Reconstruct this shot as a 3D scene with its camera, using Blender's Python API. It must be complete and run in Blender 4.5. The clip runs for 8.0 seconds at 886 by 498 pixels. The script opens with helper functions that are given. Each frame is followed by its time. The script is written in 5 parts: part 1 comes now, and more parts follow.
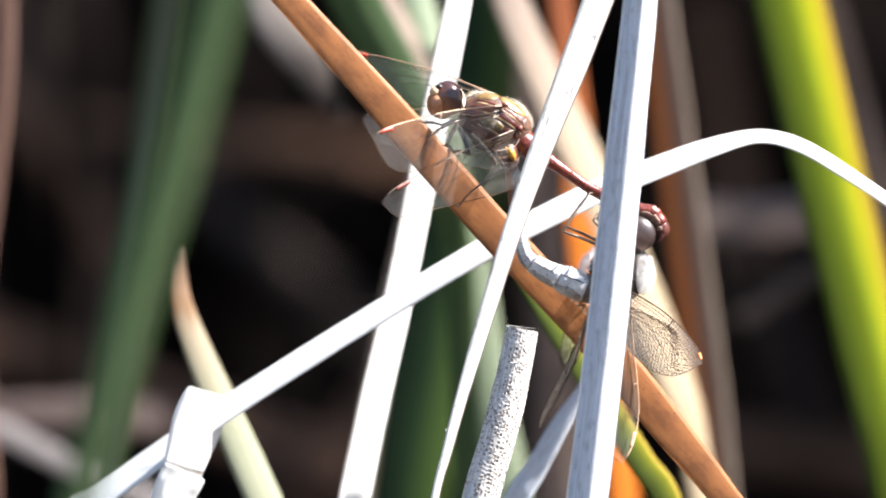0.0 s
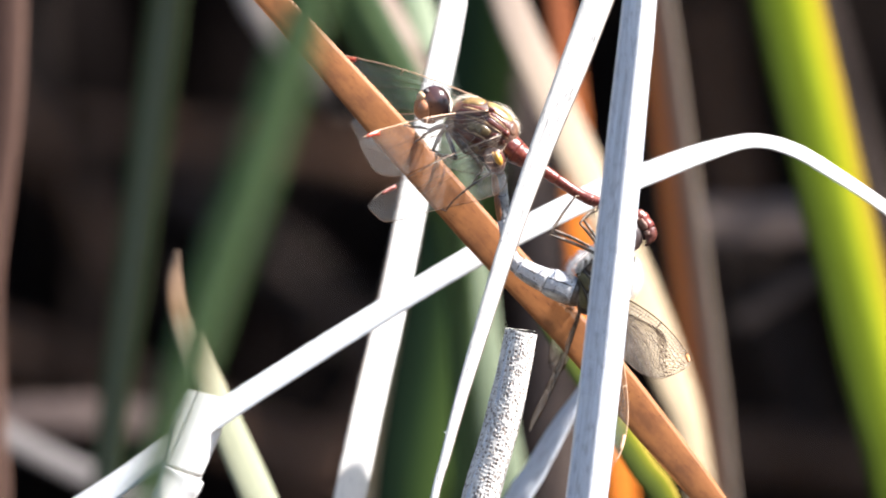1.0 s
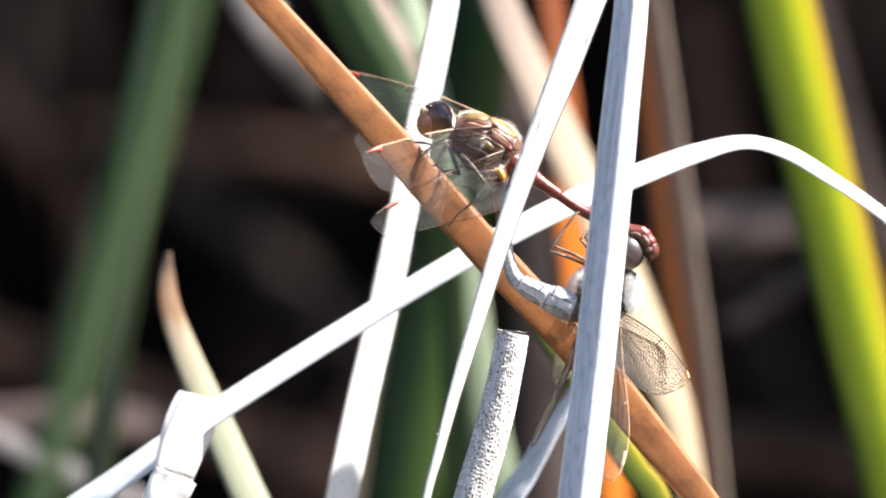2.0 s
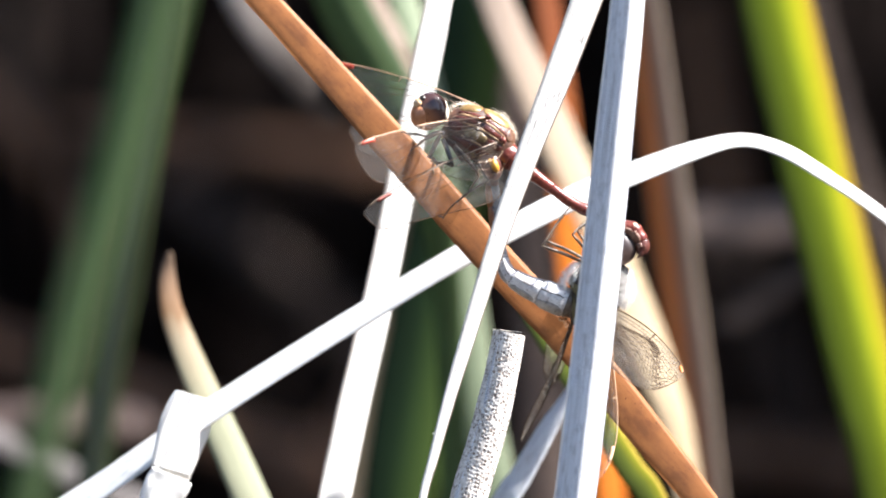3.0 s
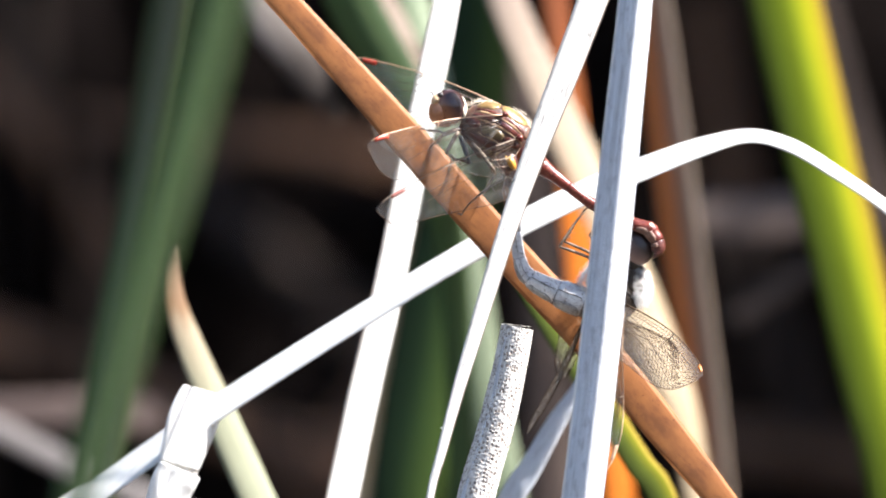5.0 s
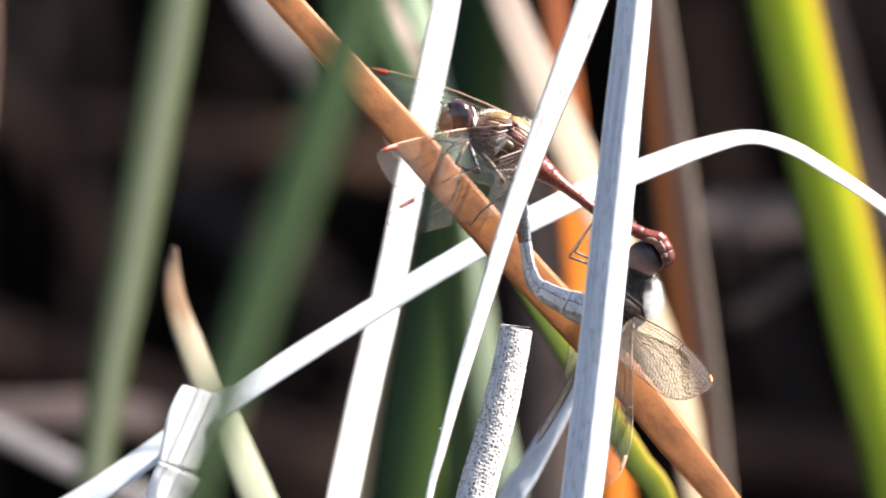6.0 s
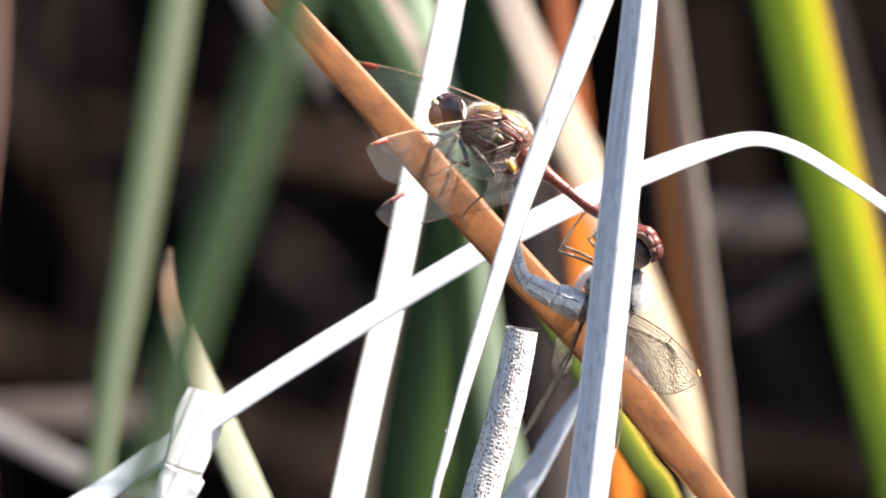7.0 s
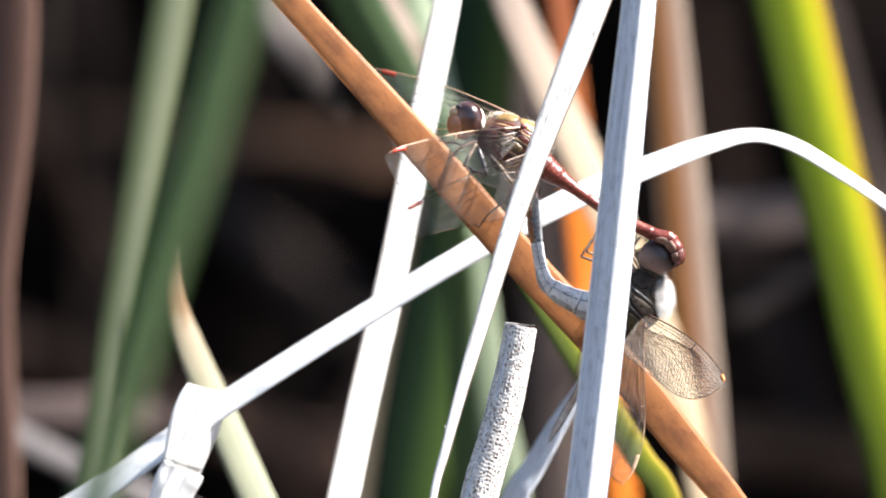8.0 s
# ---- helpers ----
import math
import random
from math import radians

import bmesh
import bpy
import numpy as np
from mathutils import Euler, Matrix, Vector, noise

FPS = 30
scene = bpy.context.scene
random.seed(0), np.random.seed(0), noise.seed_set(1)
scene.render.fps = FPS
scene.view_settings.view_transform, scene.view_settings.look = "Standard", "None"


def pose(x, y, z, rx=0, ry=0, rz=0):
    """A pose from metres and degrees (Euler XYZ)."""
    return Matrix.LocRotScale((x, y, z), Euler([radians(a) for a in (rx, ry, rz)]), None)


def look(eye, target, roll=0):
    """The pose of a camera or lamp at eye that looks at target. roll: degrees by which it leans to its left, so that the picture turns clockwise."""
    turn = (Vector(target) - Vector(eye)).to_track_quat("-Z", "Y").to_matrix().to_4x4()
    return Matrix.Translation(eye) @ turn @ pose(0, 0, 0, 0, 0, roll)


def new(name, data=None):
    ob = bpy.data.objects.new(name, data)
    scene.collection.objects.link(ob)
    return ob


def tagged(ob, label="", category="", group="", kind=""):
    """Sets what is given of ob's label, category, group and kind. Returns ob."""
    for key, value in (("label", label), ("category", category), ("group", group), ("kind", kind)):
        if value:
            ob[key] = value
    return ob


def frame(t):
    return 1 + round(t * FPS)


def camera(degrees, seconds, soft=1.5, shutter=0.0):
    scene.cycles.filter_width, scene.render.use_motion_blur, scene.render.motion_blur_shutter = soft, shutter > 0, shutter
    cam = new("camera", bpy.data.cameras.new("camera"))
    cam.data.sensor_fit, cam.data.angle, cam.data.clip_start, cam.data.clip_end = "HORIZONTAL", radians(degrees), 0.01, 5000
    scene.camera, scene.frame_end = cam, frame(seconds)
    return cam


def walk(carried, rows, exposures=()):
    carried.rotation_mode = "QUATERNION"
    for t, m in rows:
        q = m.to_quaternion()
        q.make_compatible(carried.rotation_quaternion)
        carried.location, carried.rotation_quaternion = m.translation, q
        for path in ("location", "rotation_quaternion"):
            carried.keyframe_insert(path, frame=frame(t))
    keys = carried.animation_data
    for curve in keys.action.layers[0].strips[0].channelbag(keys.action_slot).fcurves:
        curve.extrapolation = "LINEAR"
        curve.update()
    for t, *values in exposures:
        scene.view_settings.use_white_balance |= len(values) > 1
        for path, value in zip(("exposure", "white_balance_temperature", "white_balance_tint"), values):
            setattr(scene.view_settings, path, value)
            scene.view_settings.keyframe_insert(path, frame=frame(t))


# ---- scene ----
# ---- camera and its walk: a long lens on a wildlife camera, 1.6 m from the perch ----
cam = camera(5.050, 8.0, soft=2.0)
cam.data.dof.use_dof = True
cam.data.dof.focus_distance = 1.590
cam.data.dof.aperture_fstop = 12.5
walk(cam, [
    (0, pose(0, -1.6, 0.8, 90.0000, 0, 0.0000)),
    (0.5, pose(0, -1.6, 0.8, 90.0097, 0, 0.0139)),
    (1, pose(0, -1.6, 0.8, 90.0151, 0, -0.0055)),
    (1.5, pose(0, -1.6, 0.8, 90.0290, 0, -0.0355)),
    (1.7, pose(0, -1.6, 0.8, 90.0242, 0, -0.0419)),
    (3, pose(0, -1.6, 0.8, 90.0216, 0, -0.0732)),
    (3.5, pose(0, -1.6, 0.8, 89.9839, 0, -0.0419)),
    (4, pose(0, -1.6, 0.8, 89.9710, 0, -0.0139)),
    (4.5, pose(0, -1.6, 0.8, 89.9784, 0, -0.0119)),
    (4.7, pose(0, -1.6, 0.8, 89.9855, 0, -0.0209)),
    (6, pose(0, -1.6, 0.8, 89.9936, 0, -0.0322)),
    (6.5, pose(0, -1.6, 0.8, 89.9977, 0, -0.0280)),
    (7, pose(0, -1.6, 0.8, 90.0048, 0, -0.0023)),
    (7.5, pose(0, -1.6, 0.8, 90.0000, 0, 0.0032)),
    (8, pose(0, -1.6, 0.8, 89.9829, 0, -0.0064)),
])

# ---- world and sun ----
SUN_AT = Vector((0.64, -0.13, 0.757)).normalized()
world = bpy.data.worlds.new("sky")
scene.world = world
world.use_nodes = True
wn = world.node_tree.nodes
sky = wn.new("ShaderNodeTexSky")
sky.sky_type = "NISHITA"
sky.sun_disc = False
sky.sun_elevation = math.asin(SUN_AT.z)
sky.sun_rotation = math.atan2(SUN_AT.x, SUN_AT.y)
world.node_tree.links.new(sky.outputs[0], wn["Background"].inputs[0])
wn["Background"].inputs[1].default_value = 0.08
lamp = bpy.data.lights.new("sun", "SUN")
lamp.energy = 5.0
lamp.angle = radians(0.55)
lamp.color = (1.0, 0.962, 0.95)
sun = new("sun", lamp)
sun.matrix_world = look(SUN_AT * 20, (0, 0, 0))
scene.view_settings.exposure = 2.15


# ---- materials ----
def nodes_of(name):
    m = bpy.data.materials.new(name)
    m.use_nodes = True
    nt = m.node_tree
    return m, nt, nt.nodes["Principled BSDF"], nt.nodes["Material Output"]


def link(nt, a, b):
    nt.links.new(a, b)


def ramp(nt, fac, stops):
    r = nt.nodes.new("ShaderNodeValToRGB")
    while len(r.color_ramp.elements) < len(stops):
        r.color_ramp.elements.new(0.5)
    for e, (p, c) in zip(r.color_ramp.elements, stops):
        e.position = p
        e.color = (*c, 1)
    link(nt, fac, r.inputs[0])
    return r.outputs[0]


def noise_of(nt, vec, scale, detail=4.0, rough=0.6):
    n = nt.nodes.new("ShaderNodeTexNoise")
    n.inputs["Scale"].default_value = scale
    n.inputs["Detail"].default_value = detail
    n.inputs["Roughness"].default_value = rough
    if vec is not None:
        link(nt, vec, n.inputs["Vector"])
    return n.outputs["Fac"]


def mixed(nt, fac, a, b, blend="MIX"):
    m = nt.nodes.new("ShaderNodeMix")
    m.data_type = "RGBA"
    m.blend_type = blend
    for sock, v in ((m.inputs[0], fac), (m.inputs[6], a), (m.inputs[7], b)):
        if isinstance(v, float):
            sock.default_value = v
        elif isinstance(v, tuple):
            sock.default_value = (*v, 1)
        else:
            link(nt, v, sock)
    return m.outputs[2]


def scaled_uv(nt, su, sv):
    uv = nt.nodes.new("ShaderNodeUVMap")
    mp = nt.nodes.new("ShaderNodeMapping")
    mp.inputs["Scale"].default_value = (su, sv, 1)
    link(nt, uv.outputs[0], mp.inputs["Vector"])
    return uv.outputs[0], mp.outputs[0]


def leaf_material(name, stops, along=False, streak=0.35, glow=0.3, rough=0.5, spots=0.0, spot_colour=(0.2, 0.12, 0.05), fibre=42.0, bump=0.25, grain=0.0, gloss=0.25, stain=0.0, stain_colour=(0.2, 0.1, 0.05), spot_at=(0.55, 0.68)):
    """A leaf with fibres along it. stops colour it across its width, or along its length in metres times ten."""
    m, nt, bsdf, out = nodes_of(name)
    uv, fine = scaled_uv(nt, fibre, 45.0)
    sep = nt.nodes.new("ShaderNodeSeparateXYZ")
    link(nt, uv, sep.inputs[0])
    coord = sep.outputs[0]
    if along:
        mul = nt.nodes.new("ShaderNodeMath")
        mul.operation = "MULTIPLY"
        mul.inputs[1].default_value = 10.0
        link(nt, sep.outputs[1], mul.inputs[0])
        coord = mul.outputs[0]
    wob = nt.nodes.new("ShaderNodeMath")
    wob.operation = "MULTIPLY_ADD"
    _, broad = scaled_uv(nt, 3.0, 60.0)
    link(nt, noise_of(nt, broad, 1.0), wob.inputs[0])
    wob.inputs[1].default_value = 0.16
    link(nt, coord, wob.inputs[2])
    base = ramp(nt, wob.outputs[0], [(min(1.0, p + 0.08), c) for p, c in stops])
    fib = noise_of(nt, fine, 1.0, 3.0, 0.55)
    dark = ramp(nt, fib, [(0.32, (1 - streak,) * 3), (0.62, (1, 1, 1))])
    base = mixed(nt, 1.0, base, dark, "MULTIPLY")
    if spots > 0:
        _, sp = scaled_uv(nt, 9.0, 300.0)
        mask = ramp(nt, noise_of(nt, sp, 1.0, 5.0, 0.7), [(spot_at[0], (0, 0, 0)), (spot_at[1], (spots,) * 3)])
        base = mixed(nt, mask, base, spot_colour)
    if stain > 0:
        _, st = scaled_uv(nt, 1.6, 130.0)
        mask = ramp(nt, noise_of(nt, st, 1.0, 6.0, 0.62), [(0.44, (0, 0, 0)), (0.66, (stain,) * 3)])
        base = mixed(nt, mask, base, stain_colour)
        _, fl = scaled_uv(nt, 14.0, 1800.0)
        mask = ramp(nt, noise_of(nt, fl, 1.0, 2.0, 0.5), [(0.66, (0, 0, 0)), (0.74, (stain,) * 3)])
        base = mixed(nt, mask, base, tuple(c * 0.5 for c in stain_colour))
    link(nt, base, bsdf.inputs["Base Color"])
    bsdf.inputs["Roughness"].default_value = rough
    bsdf.inputs["Specular IOR Level"].default_value = gloss
    bp = nt.nodes.new("ShaderNodeBump")
    bp.inputs["Strength"].default_value = bump
    bp.inputs["Distance"].default_value = 0.0004
    link(nt, fib, bp.inputs["Height"])
    if grain > 0:
        tc = nt.nodes.new("ShaderNodeTexCoord")
        gb = nt.nodes.new("ShaderNodeBump")
        gb.inputs["Strength"].default_value = grain
        gb.inputs["Distance"].default_value = 0.0004
        link(nt, noise_of(nt, tc.outputs["Object"], 3200.0, 3.0, 0.7), gb.inputs["Height"])
        link(nt, bp.outputs[0], gb.inputs["Normal"])
        bp = gb
    link(nt, bp.outputs[0], bsdf.inputs["Normal"])
    tr = nt.nodes.new("ShaderNodeBsdfTranslucent")
    link(nt, base, tr.inputs[0])
    mx = nt.nodes.new("ShaderNodeMixShader")
    mx.inputs[0].default_value = glow
    link(nt, bsdf.outputs[0], mx.inputs[1])
    link(nt, tr.outputs[0], mx.inputs[2])
    link(nt, mx.outputs[0], out.inputs[0])
    return m


def body_material(name, a, b, scale, rough=0.4, c=None, bump=0.3, spec=0.5):
    """Chitin: two colours mottled, with a third in fine flecks."""
    m, nt, bsdf, out = nodes_of(name)
    tc = nt.nodes.new("ShaderNodeTexCoord")
    n1 = noise_of(nt, tc.outputs["Object"], scale, 5.0, 0.65)
    base = ramp(nt, n1, [(0.36, a), (0.62, b)])
    n2 = noise_of(nt, tc.outputs["Object"], scale * 5, 3.0, 0.6)
    if c is not None:
        base = mixed(nt, ramp(nt, n2, [(0.55, (0, 0, 0)), (0.66, (1, 1, 1))]), base, c)
    link(nt, base, bsdf.inputs["Base Color"])
    bsdf.inputs["Roughness"].default_value = rough
    bsdf.inputs["Specular IOR Level"].default_value = spec
    bp = nt.nodes.new("ShaderNodeBump")
    bp.inputs["Strength"].default_value = bump
    bp.inputs["Distance"].default_value = 0.0002
    link(nt, n2, bp.inputs["Height"])
    link(nt, bp.outputs[0], bsdf.inputs["Normal"])
    return m


def pitted_material(name, low, high, pit):
    """Weathered stalk: pale fibres with short dark pits in rows between them."""
    m, nt, bsdf, out = nodes_of(name)
    _, fine = scaled_uv(nt, 34.0, 700.0)
    _, long_grain = scaled_uv(nt, 60.0, 150.0)
    base = ramp(nt, noise_of(nt, long_grain, 1.0, 4.0, 0.6), [(0.35, low), (0.65, high)])
    vo = nt.nodes.new("ShaderNodeTexVoronoi")
    vo.inputs["Scale"].default_value = 1.0
    vo.inputs["Randomness"].default_value = 0.75
    link(nt, fine, vo.inputs["Vector"])
    hole = ramp(nt, vo.outputs["Distance"], [(0.27, (1, 1, 1)), (0.52, (0, 0, 0))])
    patch = ramp(nt, noise_of(nt, long_grain, 0.35, 2.0), [(0.30, (0.75, 0.75, 0.75)), (0.5, (1, 1, 1))])
    base = mixed(nt, mixed(nt, 1.0, hole, patch, "MULTIPLY"), base, pit)
    link(nt, base, bsdf.inputs["Base Color"])
    bsdf.inputs["Roughness"].default_value = 0.75
    bsdf.inputs["Specular IOR Level"].default_value = 0.15
    bp = nt.nodes.new("ShaderNodeBump")
    bp.inputs["Strength"].default_value = 0.5
    bp.inputs["Distance"].default_value = 0.0002
    bp.invert = True
    link(nt, hole, bp.inputs["Height"])
    link(nt, bp.outputs[0], bsdf.inputs["Normal"])
    return m


def wing_material(name, tint, haze, net_share, cell=1.15):
    """Clear membrane with a net of cells in it."""
    m, nt, bsdf, out = nodes_of(name)
    uv, cells = scaled_uv(nt, 1000.0, 1000.0)
    vo = nt.nodes.new("ShaderNodeTexVoronoi")
    vo.feature = "DISTANCE_TO_EDGE"
    vo.inputs["Scale"].default_value = cell
    link(nt, cells, vo.inputs["Vector"])
    net = ramp(nt, vo.outputs["Distance"], [(0.05, (1, 1, 1)), (0.11, (0, 0, 0))])
    clear = nt.nodes.new("ShaderNodeBsdfTransparent")
    clear.inputs[0].default_value = (0.97, 0.98, 0.975, 1)
    dif = nt.nodes.new("ShaderNodeBsdfTranslucent")
    dif.inputs[0].default_value = (*tint, 1)
    face = nt.nodes.new("ShaderNodeBsdfDiffuse")
    face.inputs[0].default_value = (*tint, 1)
    both = nt.nodes.new("ShaderNodeMixShader")
    both.inputs[0].default_value = 0.5
    link(nt, dif.outputs[0], both.inputs[1])
    link(nt, face.outputs[0], both.inputs[2])
    gl = nt.nodes.new("ShaderNodeBsdfGlossy")
    gl.inputs["Roughness"].default_value = 0.25
    soft = nt.nodes.new("ShaderNodeMixShader")
    soft.inputs[0].default_value = 0.2
    link(nt, both.outputs[0], soft.inputs[1])
    link(nt, gl.outputs[0], soft.inputs[2])
    patch = noise_of(nt, cells, 0.12, 1.0)
    fac = nt.nodes.new("ShaderNodeMath")
    fac.operation = "MULTIPLY"
    fac.inputs[1].default_value = haze * 2
    link(nt, patch, fac.inputs[0])
    mem = nt.nodes.new("ShaderNodeMixShader")
    link(nt, fac.outputs[0], mem.inputs[0])
    link(nt, clear.outputs[0], mem.inputs[1])
    link(nt, soft.outputs[0], mem.inputs[2])
    bsdf.inputs["Base Color"].default_value = (0.10, 0.07, 0.045, 1)
    bsdf.inputs["Roughness"].default_value = 0.4
    half = nt.nodes.new("ShaderNodeMath")
    half.operation = "MULTIPLY"
    half.inputs[1].default_value = net_share
    link(nt, net, half.inputs[0])
    mx = nt.nodes.new("ShaderNodeMixShader")
    link(nt, half.outputs[0], mx.inputs[0])
    link(nt, mem.outputs[0], mx.inputs[1])
    link(nt, bsdf.outputs[0], mx.inputs[2])
    link(nt, mx.outputs[0], out.inputs[0])
    return m


CREAM = [(0.0, (0.68, 0.665, 0.63)), (0.5, (0.72, 0.71, 0.68)), (0.9, (0.68, 0.665, 0.63))]
M_WHITE = leaf_material("bleached_leaf", CREAM, streak=0.14, glow=0.08, spots=0.65, spot_colour=(0.27, 0.26, 0.26), rough=0.45)
M_CLEAN = leaf_material("smooth_bleached_sheath", CREAM, streak=0.05, glow=0.05, bump=0.08, rough=0.5)
M_FLECK = leaf_material("flecked_bleached_leaf", CREAM, streak=0.5, glow=0.08, spots=0.9, spot_colour=(0.10, 0.10, 0.105), rough=0.45, spot_at=(0.57, 0.63))
M_GREY = leaf_material("weathered_leaf", [(0.0, (0.57, 0.60, 0.65)), (0.9, (0.65, 0.67, 0.70))], streak=0.34, glow=0.02, spots=0.6, spot_colour=(0.30, 0.30, 0.32), rough=0.4, bump=0.3, grain=0.8, spot_at=(0.52, 0.62))
M_ORANGE = leaf_material("rusty_leaf", [(0.0, (0.43, 0.177, 0.062)), (0.12, (0.40, 0.161, 0.055)), (0.9, (0.39, 0.152, 0.052))], streak=0.12, bump=0.08, fibre=70.0, grain=0.12, glow=0.3, spots=0.6, spot_colour=(0.17, 0.06, 0.026), rough=0.5, stain=0.8, stain_colour=(0.17, 0.066, 0.028))
# Lighter than the leaf: the sun's bright edge is put into this colour.
M_SUNLIT_RIM = leaf_material("sunlit_rusty_rim", [(0.0, (0.56, 0.26, 0.09)), (0.9, (0.62, 0.30, 0.11))], streak=0.3, glow=0.35, rough=0.35)
M_GREEN = leaf_material("green_leaf", [(0.0, (0.055, 0.098, 0.034)), (0.32, (0.075, 0.128, 0.045)), (0.55, (0.047, 0.082, 0.029)), (0.66, (0.050, 0.084, 0.029)), (0.70, (0.094, 0.128, 0.049)), (0.74, (0.044, 0.078, 0.025)), (0.9, (0.054, 0.088, 0.032))], streak=0.3, glow=0.3, rough=0.4)
M_RIB = leaf_material("pale_midrib", [(0.0, (0.16, 0.21, 0.12)), (0.9, (0.20, 0.25, 0.15))], streak=0.3, glow=0.2)
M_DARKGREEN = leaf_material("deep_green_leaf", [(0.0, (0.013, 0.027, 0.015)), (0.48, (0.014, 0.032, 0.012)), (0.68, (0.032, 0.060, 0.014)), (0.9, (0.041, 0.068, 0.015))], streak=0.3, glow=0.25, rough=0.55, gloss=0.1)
# The pale middle stops paint sunlight onto this leaf.
M_OLIVE = leaf_material("fading_green_leaf_sunlit_band", [(0.0, (0.053, 0.078, 0.031)), (0.30, (0.101, 0.122, 0.067)), (0.52, (0.175, 0.190, 0.131)), (0.72, (0.159, 0.175, 0.108)), (0.9, (0.080, 0.100, 0.045))], streak=0.3, glow=0.3, rough=0.4, gloss=0.15)
M_YELLOW = leaf_material("yellowing_leaf", [(0.0, (0.105, 0.14, 0.026)), (0.22, (0.13, 0.185, 0.018)), (0.5, (0.185, 0.24, 0.013)), (0.70, (0.31, 0.32, 0.011)), (0.86, (0.35, 0.30, 0.014)), (0.92, (0.28, 0.18, 0.025))], streak=0.3, glow=0.45, rough=0.6, gloss=0.04)
M_PALEGREEN = leaf_material("pale_green_leaf", [(0.0, (0.17, 0.22, 0.13)), (0.9, (0.25, 0.29, 0.19))], streak=0.2, glow=0.3, gloss=0.1)
M_TAN = leaf_material("straw_leaf", [(0.0, (0.238, 0.180, 0.145)), (0.45, (0.282, 0.220, 0.176)), (0.62, (0.378, 0.295, 0.220)), (0.75, (0.431, 0.334, 0.229)), (0.9, (0.475, 0.370, 0.238))], along=True, streak=0.3, glow=0.25, gloss=0.1)
M_BROWN = leaf_material("brown_leaf", [(0.0, (0.19, 0.102, 0.062)), (0.9, (0.27, 0.155, 0.10))], streak=0.4, glow=0.1, rough=0.9, gloss=0.0)
M_EDGED = leaf_material("brown_leaf_pale_edge", [(0.0, (0.36, 0.20, 0.11)), (0.2, (0.54, 0.24, 0.08)), (0.42, (0.52, 0.235, 0.09)), (0.64, (0.35, 0.22, 0.16)), (0.92, (0.37, 0.29, 0.225))], streak=0.3, glow=0.36, gloss=0.03, rough=0.8)
M_ROSY = leaf_material("rosy_straw_leaf", [(0.0, (0.12, 0.066, 0.050)), (0.6, (0.14, 0.078, 0.058)), (0.9, (0.155, 0.092, 0.070))], streak=0.4, glow=0.1, rough=0.9, gloss=0.0)
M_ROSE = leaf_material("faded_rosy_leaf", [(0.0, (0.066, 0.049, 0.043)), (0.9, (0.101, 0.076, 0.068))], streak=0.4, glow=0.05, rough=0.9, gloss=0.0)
M_LIME = leaf_material("lime_leaf", [(0.0, (0.054, 0.073, 0.020)), (0.5, (0.092, 0.116, 0.020)), (0.8, (0.203, 0.198, 0.018)), (0.9, (0.405, 0.297, 0.054))], streak=0.25, glow=0.45, gloss=0.02, rough=0.8)
M_SLATE = leaf_material("slate_grey_leaf", [(0.0, (0.100, 0.090, 0.086)), (0.9, (0.168, 0.152, 0.148))], streak=0.5, glow=0.1, gloss=0.05, stain=0.5, stain_colour=(0.05, 0.045, 0.04))
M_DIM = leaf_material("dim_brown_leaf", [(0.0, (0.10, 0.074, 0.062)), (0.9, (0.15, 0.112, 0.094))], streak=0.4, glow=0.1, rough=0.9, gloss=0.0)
# Darker copy of the brown leaf, with deep shade put into its colour.
M_SHADE = leaf_material("shaded_dead_leaf", [(0.0, (0.06, 0.045, 0.038)), (0.9, (0.10, 0.075, 0.062))], streak=0.4, glow=0.1, rough=0.9, gloss=0.0)
# Sunlit upper part and shaded tip are both put into the colour.
M_SHADED_TIP = leaf_material("grey_leaf_shaded_tip", [(0.0, (0.060, 0.050, 0.045)), (0.13, (0.085, 0.072, 0.064)), (0.26, (0.281, 0.241, 0.212)), (0.5, (0.340, 0.297, 0.264))], along=True, streak=0.3, glow=0.15, gloss=0.02)
# Shaded brown top and backlit bright lower part are put into the colour.
M_AMBER = leaf_material("amber_leaf", [(0.0, (0.19, 0.065, 0.030)), (0.5, (0.23, 0.073, 0.030)), (0.68, (0.34, 0.103, 0.030)), (0.82, (0.60, 0.181, 0.025))], along=True, streak=0.3, glow=0.4, gloss=0.1)
M_TIP = leaf_material("withering_leaf", [(0.0, (0.16, 0.115, 0.085)), (0.05, (0.18, 0.11, 0.066)), (0.10, (0.22, 0.13, 0.07)), (0.15, (0.33, 0.27, 0.18)), (0.3, (0.33, 0.335, 0.225)), (0.7, (0.36, 0.375, 0.26))], along=True, streak=0.25, glow=0.3, gloss=0.08)
# Near black: the deep shade of the reed bed is in this colour.
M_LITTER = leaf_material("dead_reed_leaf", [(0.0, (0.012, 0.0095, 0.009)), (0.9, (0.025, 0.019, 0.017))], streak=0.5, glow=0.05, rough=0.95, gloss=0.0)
M_STALK = body_material("bleached_reed_stalk", (0.52, 0.48, 0.42), (0.72, 0.69, 0.64), 700, 0.7, (0.24, 0.19, 0.14), 0.8, 0.2)
M_PITTED = pitted_material("pitted_bleached_stalk", (0.40, 0.365, 0.33), (0.72, 0.69, 0.65), (0.20, 0.165, 0.14))
M_PITH = body_material("reed_pith", (0.70, 0.66, 0.58), (0.82, 0.79, 0.72), 1500, 0.8, None, 0.8, 0.2)


